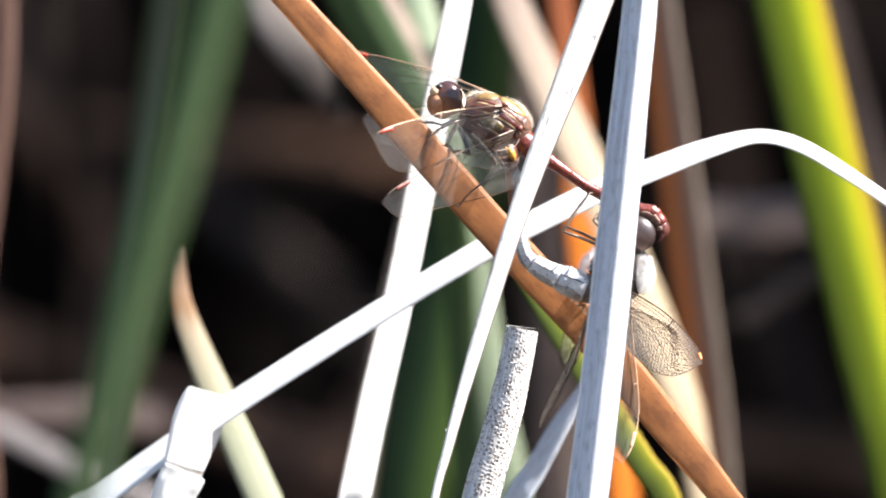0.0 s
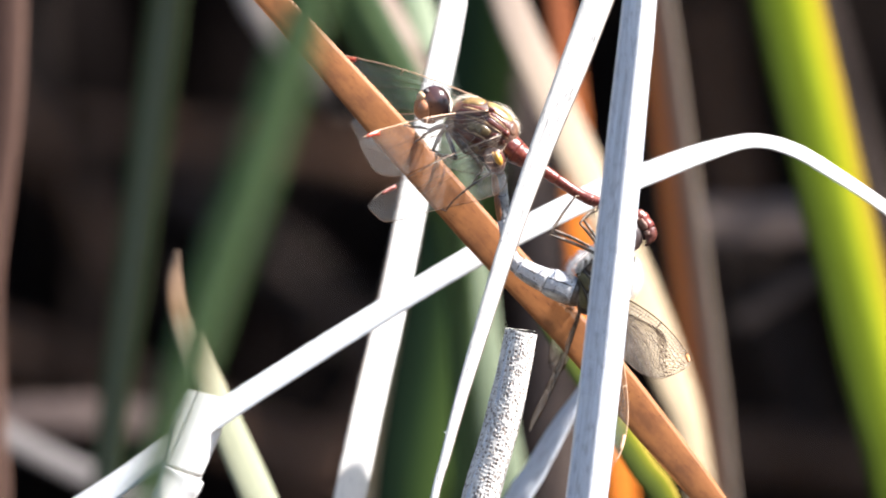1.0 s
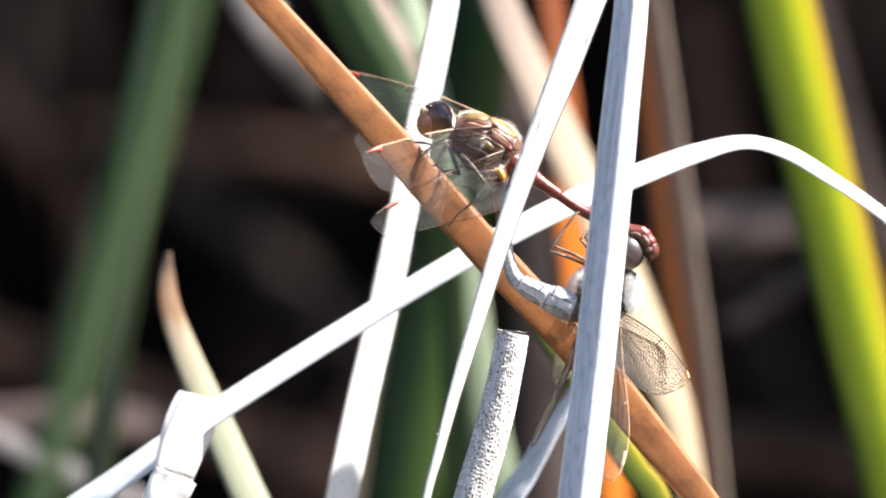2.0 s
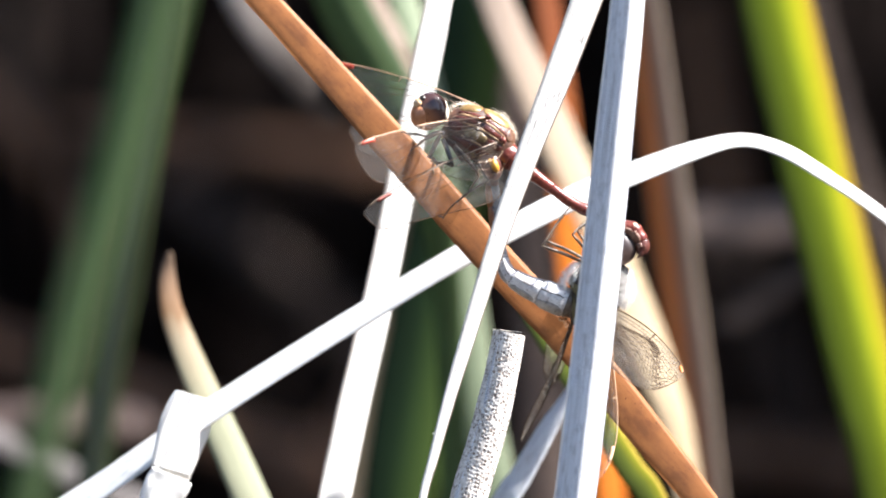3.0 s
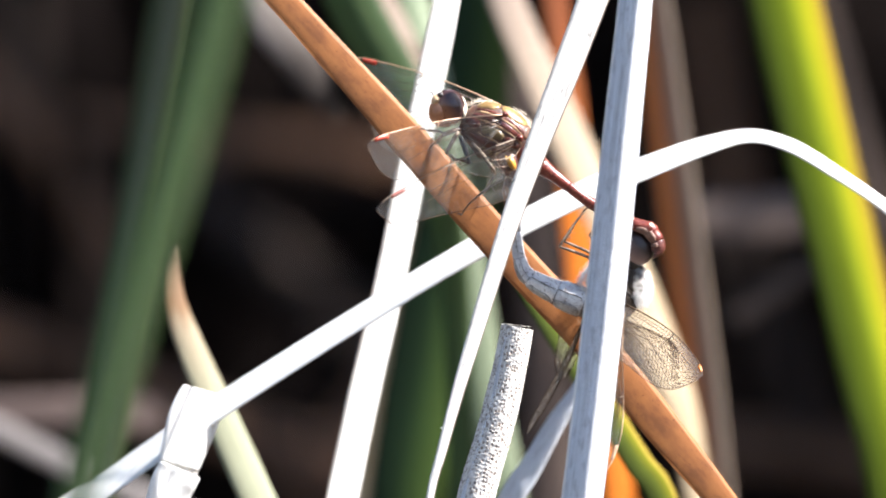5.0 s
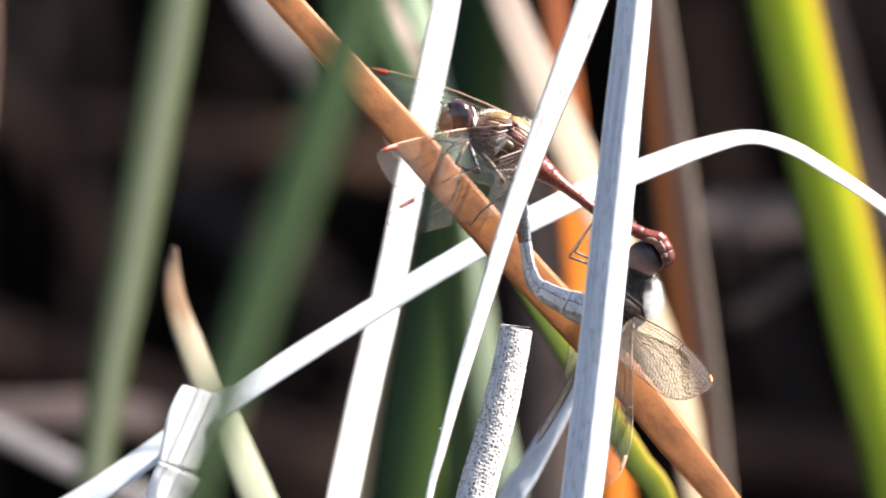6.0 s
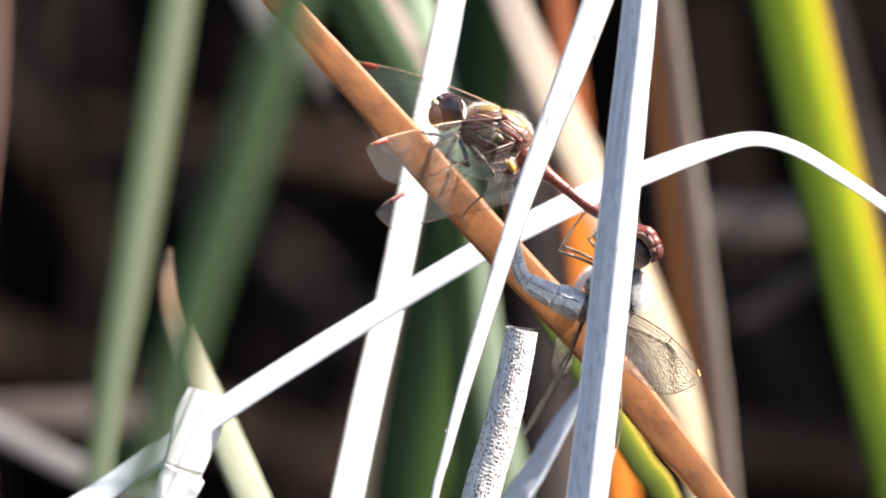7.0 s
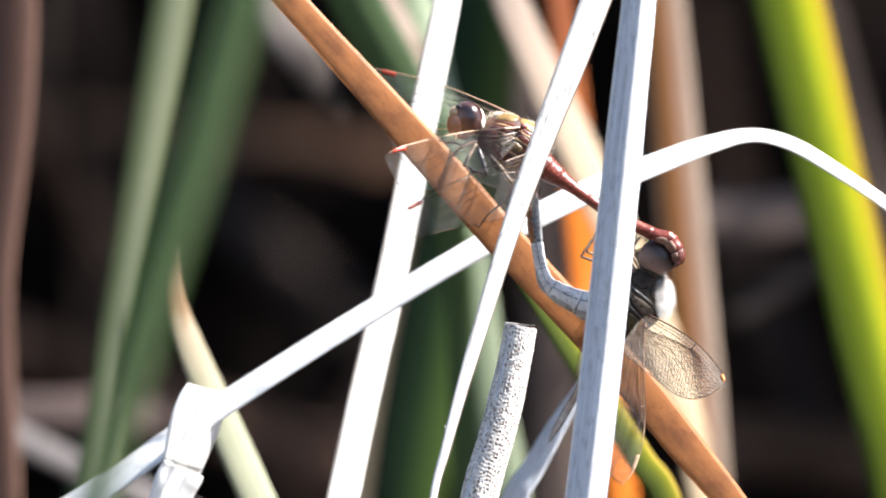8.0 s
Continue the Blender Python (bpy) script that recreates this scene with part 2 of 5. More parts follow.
def eye_material(name, dark, low, spot, rough=0.2):
    """A two-tone compound eye: dark above and behind, paler below and in front, with dark specks."""
    m, nt, bsdf, out = nodes_of(name)
    tc = nt.nodes.new("ShaderNodeTexCoord")
    sep = nt.nodes.new("ShaderNodeSeparateXYZ")
    link(nt, tc.outputs["Generated"], sep.inputs[0])
    mad = nt.nodes.new("ShaderNodeMath")
    mad.operation = "MULTIPLY_ADD"
    link(nt, sep.outputs[2], mad.inputs[0])
    mad.inputs[1].default_value = 0.9
    link(nt, sep.outputs[0], mad.inputs[2])
    half = nt.nodes.new("ShaderNodeMath")
    half.operation = "MULTIPLY"
    half.inputs[1].default_value = 0.5
    link(nt, mad.outputs[0], half.inputs[0])
    base = ramp(nt, half.outputs[0], [(0.30, low), (0.56, dark), (0.8, tuple(c * 0.7 for c in dark))])
    vo = nt.nodes.new("ShaderNodeTexVoronoi")
    vo.inputs["Scale"].default_value = 4.6
    link(nt, tc.outputs["Generated"], vo.inputs["Vector"])
    base = mixed(nt, ramp(nt, vo.outputs["Distance"], [(0.10, (0.85, 0.85, 0.85)), (0.2, (0, 0, 0))]), base, spot)
    fac = nt.nodes.new("ShaderNodeTexVoronoi")
    fac.inputs["Scale"].default_value = 55.0
    link(nt, tc.outputs["Generated"], fac.inputs["Vector"])
    bp = nt.nodes.new("ShaderNodeBump")
    bp.inputs["Strength"].default_value = 0.08
    bp.inputs["Distance"].default_value = 0.00005
    link(nt, fac.outputs["Distance"], bp.inputs["Height"])
    link(nt, bp.outputs[0], bsdf.inputs["Normal"])
    link(nt, base, bsdf.inputs["Base Color"])
    bsdf.inputs["Roughness"].default_value = rough
    return m


M_EYE = eye_material("two_tone_eye", (0.050, 0.024, 0.022), (0.24, 0.092, 0.042), (0.045, 0.016, 0.014))
M_EYE_F = eye_material("grey_two_tone_eye", (0.036, 0.021, 0.019), (0.21, 0.13, 0.105), (0.020, 0.010, 0.010), 0.42)
M_LOW_EYE = body_material("amber_eye", (0.20, 0.065, 0.03), (0.30, 0.11, 0.045), 600, 0.2, (0.06, 0.02, 0.02), 0.05, 0.6)
M_FACE = body_material("ruddy_face", (0.30, 0.115, 0.05), (0.44, 0.19, 0.09), 700, 0.4, None, 0.2)
M_FRONS = body_material("straw_frons", (0.38, 0.23, 0.12), (0.52, 0.36, 0.21), 900, 0.45)
M_THORAX = body_material("downy_brown_thorax", (0.045, 0.016, 0.011), (0.12, 0.055, 0.028), 330, 0.42, (0.025, 0.011, 0.010), 0.5)
M_PANEL = body_material("olive_panel", (0.10, 0.068, 0.03), (0.22, 0.16, 0.075), 420, 0.28, (0.05, 0.024, 0.016))
M_MAROON = body_material("maroon_seam", (0.042, 0.011, 0.008), (0.11, 0.026, 0.017), 500, 0.25, (0.16, 0.07, 0.045))
M_RED = body_material("red_abdomen", (0.075, 0.011, 0.008), (0.16, 0.028, 0.016), 450, 0.33, (0.24, 0.08, 0.05))
M_BROWN_END = body_material("dark_red_abdomen_end", (0.045, 0.012, 0.010), (0.11, 0.028, 0.02), 600, 0.33, (0.16, 0.07, 0.05))
M_DULL_SIDE = body_material("dull_brown_abdomen_side", (0.14, 0.07, 0.048), (0.26, 0.155, 0.115), 500, 0.4, (0.07, 0.025, 0.018))
M_SILVER = body_material("grey_abdomen", (0.38, 0.37, 0.38), (0.55, 0.545, 0.54), 420, 0.25, (0.20, 0.18, 0.17))
M_SILVER_LOW = body_material("brown_grey_abdomen", (0.045, 0.032, 0.024), (0.10, 0.08, 0.065), 420, 0.3, (0.04, 0.028, 0.02))
M_FEMALE = body_material("olive_grey_thorax", (0.022, 0.016, 0.013), (0.052, 0.040, 0.030), 380, 0.65, (0.016, 0.011, 0.010), 0.5, 0.12)
M_GOLDEN = body_material("golden_brown_plate", (0.14, 0.080, 0.022), (0.31, 0.205, 0.07), 380, 0.35, (0.06, 0.026, 0.012))
M_CREAM_BAND = body_material("cream_band", (0.30, 0.17, 0.085), (0.44, 0.29, 0.15), 600, 0.3, (0.18, 0.06, 0.035))
M_STRAW = body_material("straw_vein", (0.36, 0.22, 0.14), (0.52, 0.36, 0.25), 700, 0.3, (0.24, 0.09, 0.055))
M_OLIVE_SIDE = body_material("olive_side_plate", (0.050, 0.042, 0.020), (0.105, 0.090, 0.046), 420, 0.55, (0.022, 0.018, 0.012), 0.4, 0.15)
M_ASH = body_material("ash_grey_under_plate", (0.15, 0.14, 0.135), (0.26, 0.25, 0.24), 420, 0.3, (0.07, 0.06, 0.05))
M_STEEL = body_material("blue_grey_abdomen", (0.10, 0.10, 0.105), (0.22, 0.22, 0.225), 420, 0.25, (0.05, 0.04, 0.04))
M_AMBER_SIDE = body_material("amber_abdomen_side", (0.13, 0.045, 0.016), (0.24, 0.09, 0.03), 420, 0.35, (0.05, 0.02, 0.012))
M_BLACK = body_material("black_chitin", (0.020, 0.016, 0.014), (0.05, 0.04, 0.035), 900, 0.3)
M_LEG_DARK = body_material("dark_brown_leg", (0.03, 0.022, 0.018), (0.15, 0.10, 0.075), 420, 0.3)
M_LEG_PALE = body_material("pale_striped_leg", (0.03, 0.021, 0.016), (0.19, 0.14, 0.10), 500, 0.5, None, 0.3, 0.3)
M_HAIR = body_material("pale_down", (0.50, 0.42, 0.32), (0.66, 0.58, 0.47), 900, 0.7)
M_DOWN = body_material("white_down", (0.76, 0.74, 0.71), (0.86, 0.85, 0.82), 900, 0.7)
M_FUZZ = body_material("brown_fuzz", (0.22, 0.14, 0.08), (0.38, 0.27, 0.16), 900, 0.7)
M_GOLD = body_material("gold_spot", (0.42, 0.19, 0.02), (0.52, 0.27, 0.04), 900, 0.3)
M_STIGMA = body_material("red_wing_spot", (0.42, 0.035, 0.016), (0.52, 0.065, 0.03), 900, 0.4)
M_STIGMA_DULL = body_material("dull_red_wing_spot", (0.20, 0.06, 0.05), (0.30, 0.09, 0.07), 900, 0.35)
M_STIGMA_F = body_material("orange_wing_spot", (0.42, 0.115, 0.01), (0.50, 0.15, 0.015), 900, 0.4)
M_VEIN = body_material("brown_vein", (0.045, 0.028, 0.018), (0.08, 0.05, 0.032), 900, 0.8, None, 0.1, 0.1)
M_COSTA = body_material("ruddy_costal_vein", (0.42, 0.24, 0.14), (0.55, 0.36, 0.22), 900, 0.3)
M_WING = wing_material("clear_wing", (0.66, 0.68, 0.70), 0.065, 0.16)
M_WING_F = wing_material("smoky_wing", (0.80, 0.70, 0.58), 0.17, 0.05, 1.9)
M_WING_G = wing_material("glassy_wing", (0.80, 0.74, 0.60), 0.10, 0.08, 1.9)
M_WING_DARK = wing_material("dusky_wing", (0.16, 0.125, 0.10), 0.65, 0.6, 1.5)
M_MUD = body_material("wet_mud", (0.030, 0.022, 0.016), (0.075, 0.055, 0.038), 9, 0.8, (0.12, 0.085, 0.055), 0.6, 0.2)


# ---- builders ----
def bm_object(name, bm, material, parent=None, label=""):
    me = bpy.data.meshes.new(name)
    bmesh.ops.recalc_face_normals(bm, faces=bm.faces)
    bm.to_mesh(me)
    bm.free()
    for p in me.polygons:
        p.use_smooth = True
    me.materials.append(material)
    ob = new(name, me)
    if parent is not None:
        ob.parent = parent
    if label:
        tagged(ob, label)
    return ob


def part(name, bm, material, parent, label=""):
    return bm_object(name, bm, material, parent, label)


def smooth_path(pts, per=8):
    """A centripetal Catmull-Rom curve through the points; what follows the first three numbers of a row runs along with it."""
    p = [np.array(q, float) for q in pts]
    p = [2 * p[0] - p[1]] + p + [2 * p[-1] - p[-2]]
    res = []
    for i in range(1, len(p) - 2):
        a, b, c, d = p[i - 1], p[i], p[i + 1], p[i + 2]
        t0 = 0.0
        t1 = t0 + max(1e-6, np.linalg.norm((b - a)[:3])) ** 0.5
        t2 = t1 + max(1e-6, np.linalg.norm((c - b)[:3])) ** 0.5
        t3 = t2 + max(1e-6, np.linalg.norm((d - c)[:3])) ** 0.5
        for k in range(per):
            t = t1 + (t2 - t1) * k / per
            u = (t1 - t) / (t1 - t0) * a + (t - t0) / (t1 - t0) * b
            v = (t2 - t) / (t2 - t1) * b + (t - t1) / (t2 - t1) * c
            w = (t3 - t) / (t3 - t2) * c + (t - t2) / (t3 - t2) * d
            uv = (t2 - t) / (t2 - t0) * u + (t - t0) / (t2 - t0) * v
            vw = (t3 - t) / (t3 - t1) * v + (t - t1) / (t3 - t1) * w
            res.append((t2 - t) / (t2 - t1) * uv + (t - t1) / (t2 - t1) * vw)
    res.append(p[-2])
    return res


def leaf_bm(bm, pts, widths, face, thick=0.0006, curl=0.12, keel=0.0, across=10, per=10, rough=0.012, seed=0, twist=(0, 0), origin=(0, 0, 0)):
    """A strap leaf swept along pts. curl bows its edges back from its face, keel folds it along the middle."""
    uvl = bm.loops.layers.uv.verify()
    line = smooth_path([(*p, w) for p, w in zip(pts, widths)], per)
    n = len(line)
    rings, length = [], 0.0
    face = Vector(face).normalized()
    org = Vector(origin)
    for i, row in enumerate(line):
        c = Vector(row[:3])
        a, b = line[max(0, i - 1)], line[min(n - 1, i + 1)]
        tan = Vector(b[:3] - a[:3]).normalized()
        if i:
            length += float(np.linalg.norm(row[:3] - line[i - 1][:3]))
        ang = radians(twist[0] + (twist[1] - twist[0]) * i / (n - 1))
        nor = (face - tan * face.dot(tan)).normalized()
        nor = Matrix.Rotation(ang, 3, tan) @ nor
        side = nor.cross(tan).normalized()
        half = max(row[3], 0.0002) / 2
        ring = []
        for s in (1, -1):
            for k in range(across + 1):
                x = (k / across * 2 - 1) * s
                edge = 1 + rough * noise.noise(Vector((length * 90, seed * 7.3, 3 * (x > 0)))) * 2
                t = thick * (1 - 0.75 * abs(x) ** 3) * (0.5 if s > 0 else -0.5)
                rib = 0.00002 * math.cos(x * 14 + seed) * (abs(x) < 0.95)
                off = -curl * half * x * x - keel * half * abs(x) + t + rib
                v = bm.verts.new(c + side * (x * half * edge) + nor * off - org)
                ring.append((v, (x + 1) / 2, length))
        rings.append(ring)
    m = len(rings[0])
    for i in range(n - 1):
        for k in range(m):
            q = (rings[i][k], rings[i][(k + 1) % m], rings[i + 1][(k + 1) % m], rings[i + 1][k])
            f = bm.faces.new([e[0] for e in q])
            for lp, e in zip(f.loops, q):
                lp[uvl].uv = (e[1], e[2])
    bm.faces.new([e[0] for e in rings[0]][::-1])
    bm.faces.new([e[0] for e in rings[-1]])
    return bm


def leaf(name, label, pts, widths, face, material, category="reed leaf", group="", origin=(0, 0, 0), **kw):
    bm = leaf_bm(bmesh.new(), pts, widths, face, origin=origin, **kw)
    ob = bm_object(name, bm, material)
    ob.location = origin
    return tagged(ob, label, category, group)


def leaf_line(pts, widths, face, x, per=6, lift=-0.0001, keel=0.0, curl=0.0):
    """The line that runs along a leaf at x of its half width."""
    line = smooth_path([(*p, w) for p, w in zip(pts, widths)], per)
    face = Vector(face).normalized()
    res = []
    for i, row in enumerate(line):
        tan = Vector(line[min(len(line) - 1, i + 1)][:3] - line[max(0, i - 1)][:3]).normalized()
        nor = (face - tan * face.dot(tan)).normalized()
        res.append(tuple(Vector(row[:3]) + nor.cross(tan).normalized() * (row[3] / 2 * x) + nor * (lift - row[3] / 2 * (keel * abs(x) + curl * x * x))))
    return res


def tube_bm(bm, pts, per=6, seg=12, flat=1.0):
    """A round body lofted along (x, y, z, radius) rows."""
    uvl = bm.loops.layers.uv.verify()
    line = smooth_path(pts, per)
    n = len(line)
    rings = []
    ref = Vector((0, -1, 0))
    for i, row in enumerate(line):
        c = Vector(row[:3])
        tan = Vector(line[min(n - 1, i + 1)][:3] - line[max(0, i - 1)][:3]).normalized()
        nor = (ref - tan * ref.dot(tan)).normalized()
        side = tan.cross(nor)
        r = max(float(row[3]), 0.00002)
        rings.append([bm.verts.new(c + (nor * math.cos(a) * flat + side * math.sin(a)) * r) for a in (2 * math.pi * k / seg for k in range(seg))])
    for i in range(n - 1):
        for k in range(seg):
            bm.faces.new((rings[i][k], rings[i][(k + 1) % seg], rings[i + 1][(k + 1) % seg], rings[i + 1][k]))
    bm.faces.new(rings[0][::-1])
    bm.faces.new(rings[-1])
    return bm


def egg_bm(bm, centre, axes, turn=0.0, seg=24, rings=16):
    """An ellipsoid; turn leans it in the plane that the body lies in."""
    m = Matrix.Translation(centre) @ Matrix.Rotation(radians(turn), 4, "Y") @ Matrix.Diagonal((*axes, 1))
    bmesh.ops.create_uvsphere(bm, u_segments=seg, v_segments=rings, radius=1.0, matrix=m)
    return bm


def bristles_bm(bm, centre, axes, turn, count, length, seed, toward=None, within=0.1):
    """Fine hairs standing on an ellipsoid."""
    rng = random.Random(seed)
    rot = Matrix.Rotation(radians(turn), 3, "Y")
    for _ in range(count):
        d = Vector((rng.gauss(0, 1), rng.gauss(0, 1), rng.gauss(0, 1))).normalized()
        if toward is not None and (rot @ d).dot(Vector(toward)) < within:
            continue
        p = Vector(centre) + rot @ Vector((d.x * axes[0], d.y * axes[1], d.z * axes[2]))
        o = (rot @ d + Vector((rng.gauss(0, 0.35), rng.gauss(0, 0.35), rng.gauss(0, 0.35)))).normalized()
        s = o.cross(Vector((rng.random(), rng.random(), 1))).normalized() * 0.00002
        s2 = o.cross(s).normalized() * 0.00002
        tip = p + o * length * rng.uniform(0.5, 1.1)
        b = [bm.verts.new(p + s), bm.verts.new(p - s * 0.5 + s2), bm.verts.new(p - s * 0.5 - s2)]
        t = bm.verts.new(tip)
        for k in range(3):
            bm.faces.new((b[k], b[(k + 1) % 3], t))
    return bm


FORE = [(0.0, 0.10), (0.08, 0.34), (0.2, 0.62), (0.35, 0.78), (0.55, 0.92), (0.72, 1.0), (0.86, 0.9), (0.95, 0.62), (1.0, 0.06)]
HIND_F = [(0.0, 0.3), (0.05, 0.72), (0.14, 0.92), (0.35, 1.0), (0.55, 1.0), (0.72, 0.95), (0.85, 0.82), (0.93, 0.64), (0.975, 0.44), (1.0, 0.12)]
HIND = [(0.0, 0.30), (0.05, 0.80), (0.14, 1.0), (0.3, 0.98), (0.5, 0.86), (0.7, 0.72), (0.85, 0.62), (0.95, 0.46), (1.0, 0.06)]


def net_bm(bm, at, size, chord, thin):
    """The cells of a wing: a fan of fine veins from its base to its trailing edge, tied by cross veins."""
    rng = random.Random(41)

    def strand(pts):
        tube_bm(bm, [(*p, thin) for p in pts], 1, 3)

    fan = []
    count = 25
    for k in range(count + 1):
        end = 0.10 + 0.88 * (k / count) ** 0.9
        b0 = 0.62 - 0.5 * (k / count) ** 0.6
        a0 = max(0.0, end - 0.42)
        fan.append([(a0 + (end - a0) * s ** 0.85, b0 + (1 - b0) * s ** 1.5) for s in np.linspace(0, 1, 19)])
    for f in fan:
        strand([at(a, b) for a, b in f[::2]])
    for f, g in zip(fan, fan[1:]):
        for k in range(18):
            m = min(18, k + rng.choice((0, 1)))
            p, q = f[k], g[m]
            strand([at(*p), at((p[0] + q[0]) / 2 + rng.gauss(0, 0.003), (p[1] + q[1]) / 2), at(*q)])
    tips = [[(0.5 + (end - 0.5) * s, 0.15 + (b1 - 0.15) * s ** 1.2) for s in np.linspace(0, 1, 13)] for b1, end in ((0.22, 0.955), (0.36, 0.975), (0.5, 0.985), (0.64, 0.985), (0.78, 0.98), (0.92, 0.975))]
    for f in tips:
        strand([at(a, b) for a, b in f[::2]])
    for f, g in zip(tips, tips[1:]):
        for k in range(3, 13):
            m = max(0, k - rng.choice((0, 1)))
            strand([at(*f[k]), at(*g[m])])
    for k in range(30):
        t = 0.04 + k * 0.03
        strand([at(t, 0.0), at(t + 0.002, 0.07)])
        strand([at(t + 0.012, 0.07), at(t + 0.014, 0.13)])
        if t < 0.85:
            strand([at(t + 0.006, 0.13), at(t + 0.012, 0.21)])
    return bm


def wing(parent, base, tip, trail, chord, outline, skin, stigma, name="wing", bow=0.03, costa=None, long_veins=5, peak=1.0, net=None, roots=0.0, spot_span=(0.80, 0.895), ridged=1.0):
    """One wing: membrane, a costal vein, long veins and a spot near the tip. trail points from the leading edge to the trailing edge."""
    costa = costa or M_COSTA
    base, tip = Vector(base), Vector(tip)
    u = tip - base
    size = u.length
    u.normalize()
    c = Vector(trail)
    c = (c - u * c.dot(u)).normalized()
    nor = u.cross(c)
    xs = np.linspace(0, 1, 81)
    ys = np.interp(xs, [s[0] for s in outline], [s[1] for s in outline])
    for _ in range(3):
        ys[1:-1] = (ys[:-2] + ys[1:-1] * 2 + ys[2:]) / 4

    def at(a, b):
        w = float(np.interp(a, xs, ys)) * chord
        lead = -bow * size * math.sin(math.pi * min(1, a ** peak * 1.05)) + (0.10 * chord * max(0, (a - 0.9) / 0.1) ** 2)
        ridge = 0.00018 * ridged * math.sin(b * 22) * (1 - a) + 0.0012 * math.sin(a * 2.2)
        return base + u * (a * size) + c * (lead + b * w) + nor * ridge

    bm = bmesh.new()
    uvl = bm.loops.layers.uv.verify()
    na, nb = 40, 14
    grid = [[bm.verts.new(at(i / na, j / nb)) for j in range(nb + 1)] for i in range(na + 1)]
    for i in range(na):
        for j in range(nb):
            idx = ((i, j), (i + 1, j), (i + 1, j + 1), (i, j + 1))
            f = bm.faces.new([grid[a][b] for a, b in idx])
            for lp, (a, b) in zip(f.loops, idx):
                lp[uvl].uv = (a / na * size, b / nb * chord)
    w = part(name, bm, skin, parent)
    vb = bmesh.new()
    tube_bm(vb, [(*at(t, 0), max(0.00009, 0.00013 * (1.25 - t))) for t in np.linspace(0, 0.97, 12)], 3, 6)
    part("costal_vein", vb, costa, w, "pale ruddy vein along the leading edge")
    for k, b in enumerate((0.07, 0.13)):
        vb = tube_bm(bmesh.new(), [(*at(t, b), 0.00006 * (1.2 - t)) for t in np.linspace(0, 0.88, 9)], 3, 5)
        part("vein", vb, M_VEIN, w)
    for b0, b1, a1 in ((0.2, 0.42, 0.8), (0.28, 0.62, 0.74), (0.36, 0.8, 0.66), (0.5, 0.97, 0.5), (0.62, 0.97, 0.28))[:long_veins]:
        vb = tube_bm(bmesh.new(), [(*at(t * a1, b0 + (b1 - b0) * t ** 1.6), 0.00004) for t in np.linspace(0.02, 1, 7)], 3, 4)
        part("vein", vb, M_VEIN, w)
    if roots:
        for b, a1, swell in ((0.0, 0.42, 1.0), (0.13, 0.34, 0.9), (0.30, 0.27, 0.9), (0.46, 0.2, 0.7)):
            vb = tube_bm(bmesh.new(), [(*(at(t * a1, b + 0.25 * (1 - t) * (b > 0)) + nor * 0.0001), roots * swell * (1.1 - t * 0.85)) for t in np.linspace(0.0, 1, 7)], 3, 6)
            part("root_vein", vb, M_STRAW, w, "thick straw-coloured vein at the wing root")
    if net is not None:
        part("vein_net", net_bm(bmesh.new(), at, size, chord, net), M_VEIN, w, "fine dark net of cross veins")
    rim = tube_bm(bmesh.new(), [(*at(t, 1.0), 0.00006) for t in np.linspace(0.03, 1, 16)], 2, 4)
    part("rim_vein", rim, M_VEIN, w)
    node = tube_bm(bmesh.new(), [(*at(0.5, 0.0), 0.0001), (*at(0.503, 0.06), 0.00012), (*at(0.51, 0.13), 0.00008)], 3, 5)
    part("node", node, costa, w)
    sb = bmesh.new()
    rows = []
    for t in np.linspace(*spot_span, 6):
        rows.append([sb.verts.new(at(t, b) + nor * s * 0.0001) for b, s in ((0.0, 1), (0.1, 1), (0.1, -1), (0.0, -1))])
    for r, q in zip(rows, rows[1:]):
        for k in range(4):
            sb.faces.new((r[k], r[(k + 1) % 4], q[(k + 1) % 4], q[k]))
    sb.faces.new(rows[0])
    sb.faces.new(rows[-1][::-1])
    part("wing_spot", sb, stigma, w, "bright spot near the wing tip")
    return w


def leg(parent, joints, material, thick=0.00028):
    """A bent leg: femur, tibia and tarsus through the joints, with spines on the tibia."""
    rng = random.Random(int(abs(joints[0][0]) * 1e6))
    names = ("femur", "tibia", "tarsus")
    holder = None
    for k in range(len(joints) - 1):
        a, b = Vector(joints[k]), Vector(joints[k + 1])
        r = thick * (1.15, 0.8, 0.5)[min(k, 2)]
        mid = (a + b) / 2 + Vector((0, 0, 0.0002))
        bm = tube_bm(bmesh.new(), [(*a, r * 0.9), (*mid, r), (*b, r * 0.7)], 4, 8)
        if k == 1:
            for _ in range(12):
                p = a.lerp(b, rng.uniform(0.1, 0.95))
                o = Vector((rng.gauss(0, 1), rng.gauss(0, 1), rng.gauss(0, 1))).normalized()
                tube_bm(bm, [(*p, 0.00005), (*(p + o * 0.0004), 0.00004), (*(p + o * 0.0009), 0.00001)], 1, 3)
        ob = part("leg" if k == 0 else names[min(k, 2)], bm, material, parent if k == 0 else holder)
        if k == 0:
            holder = ob
    return holder


def empty(name, at, label, category, group=""):
    ob = new(name)
    ob.location = at
    return tagged(ob, label, category, group)


def rel(p, o):
    return tuple(a - b for a, b in zip(p, o))


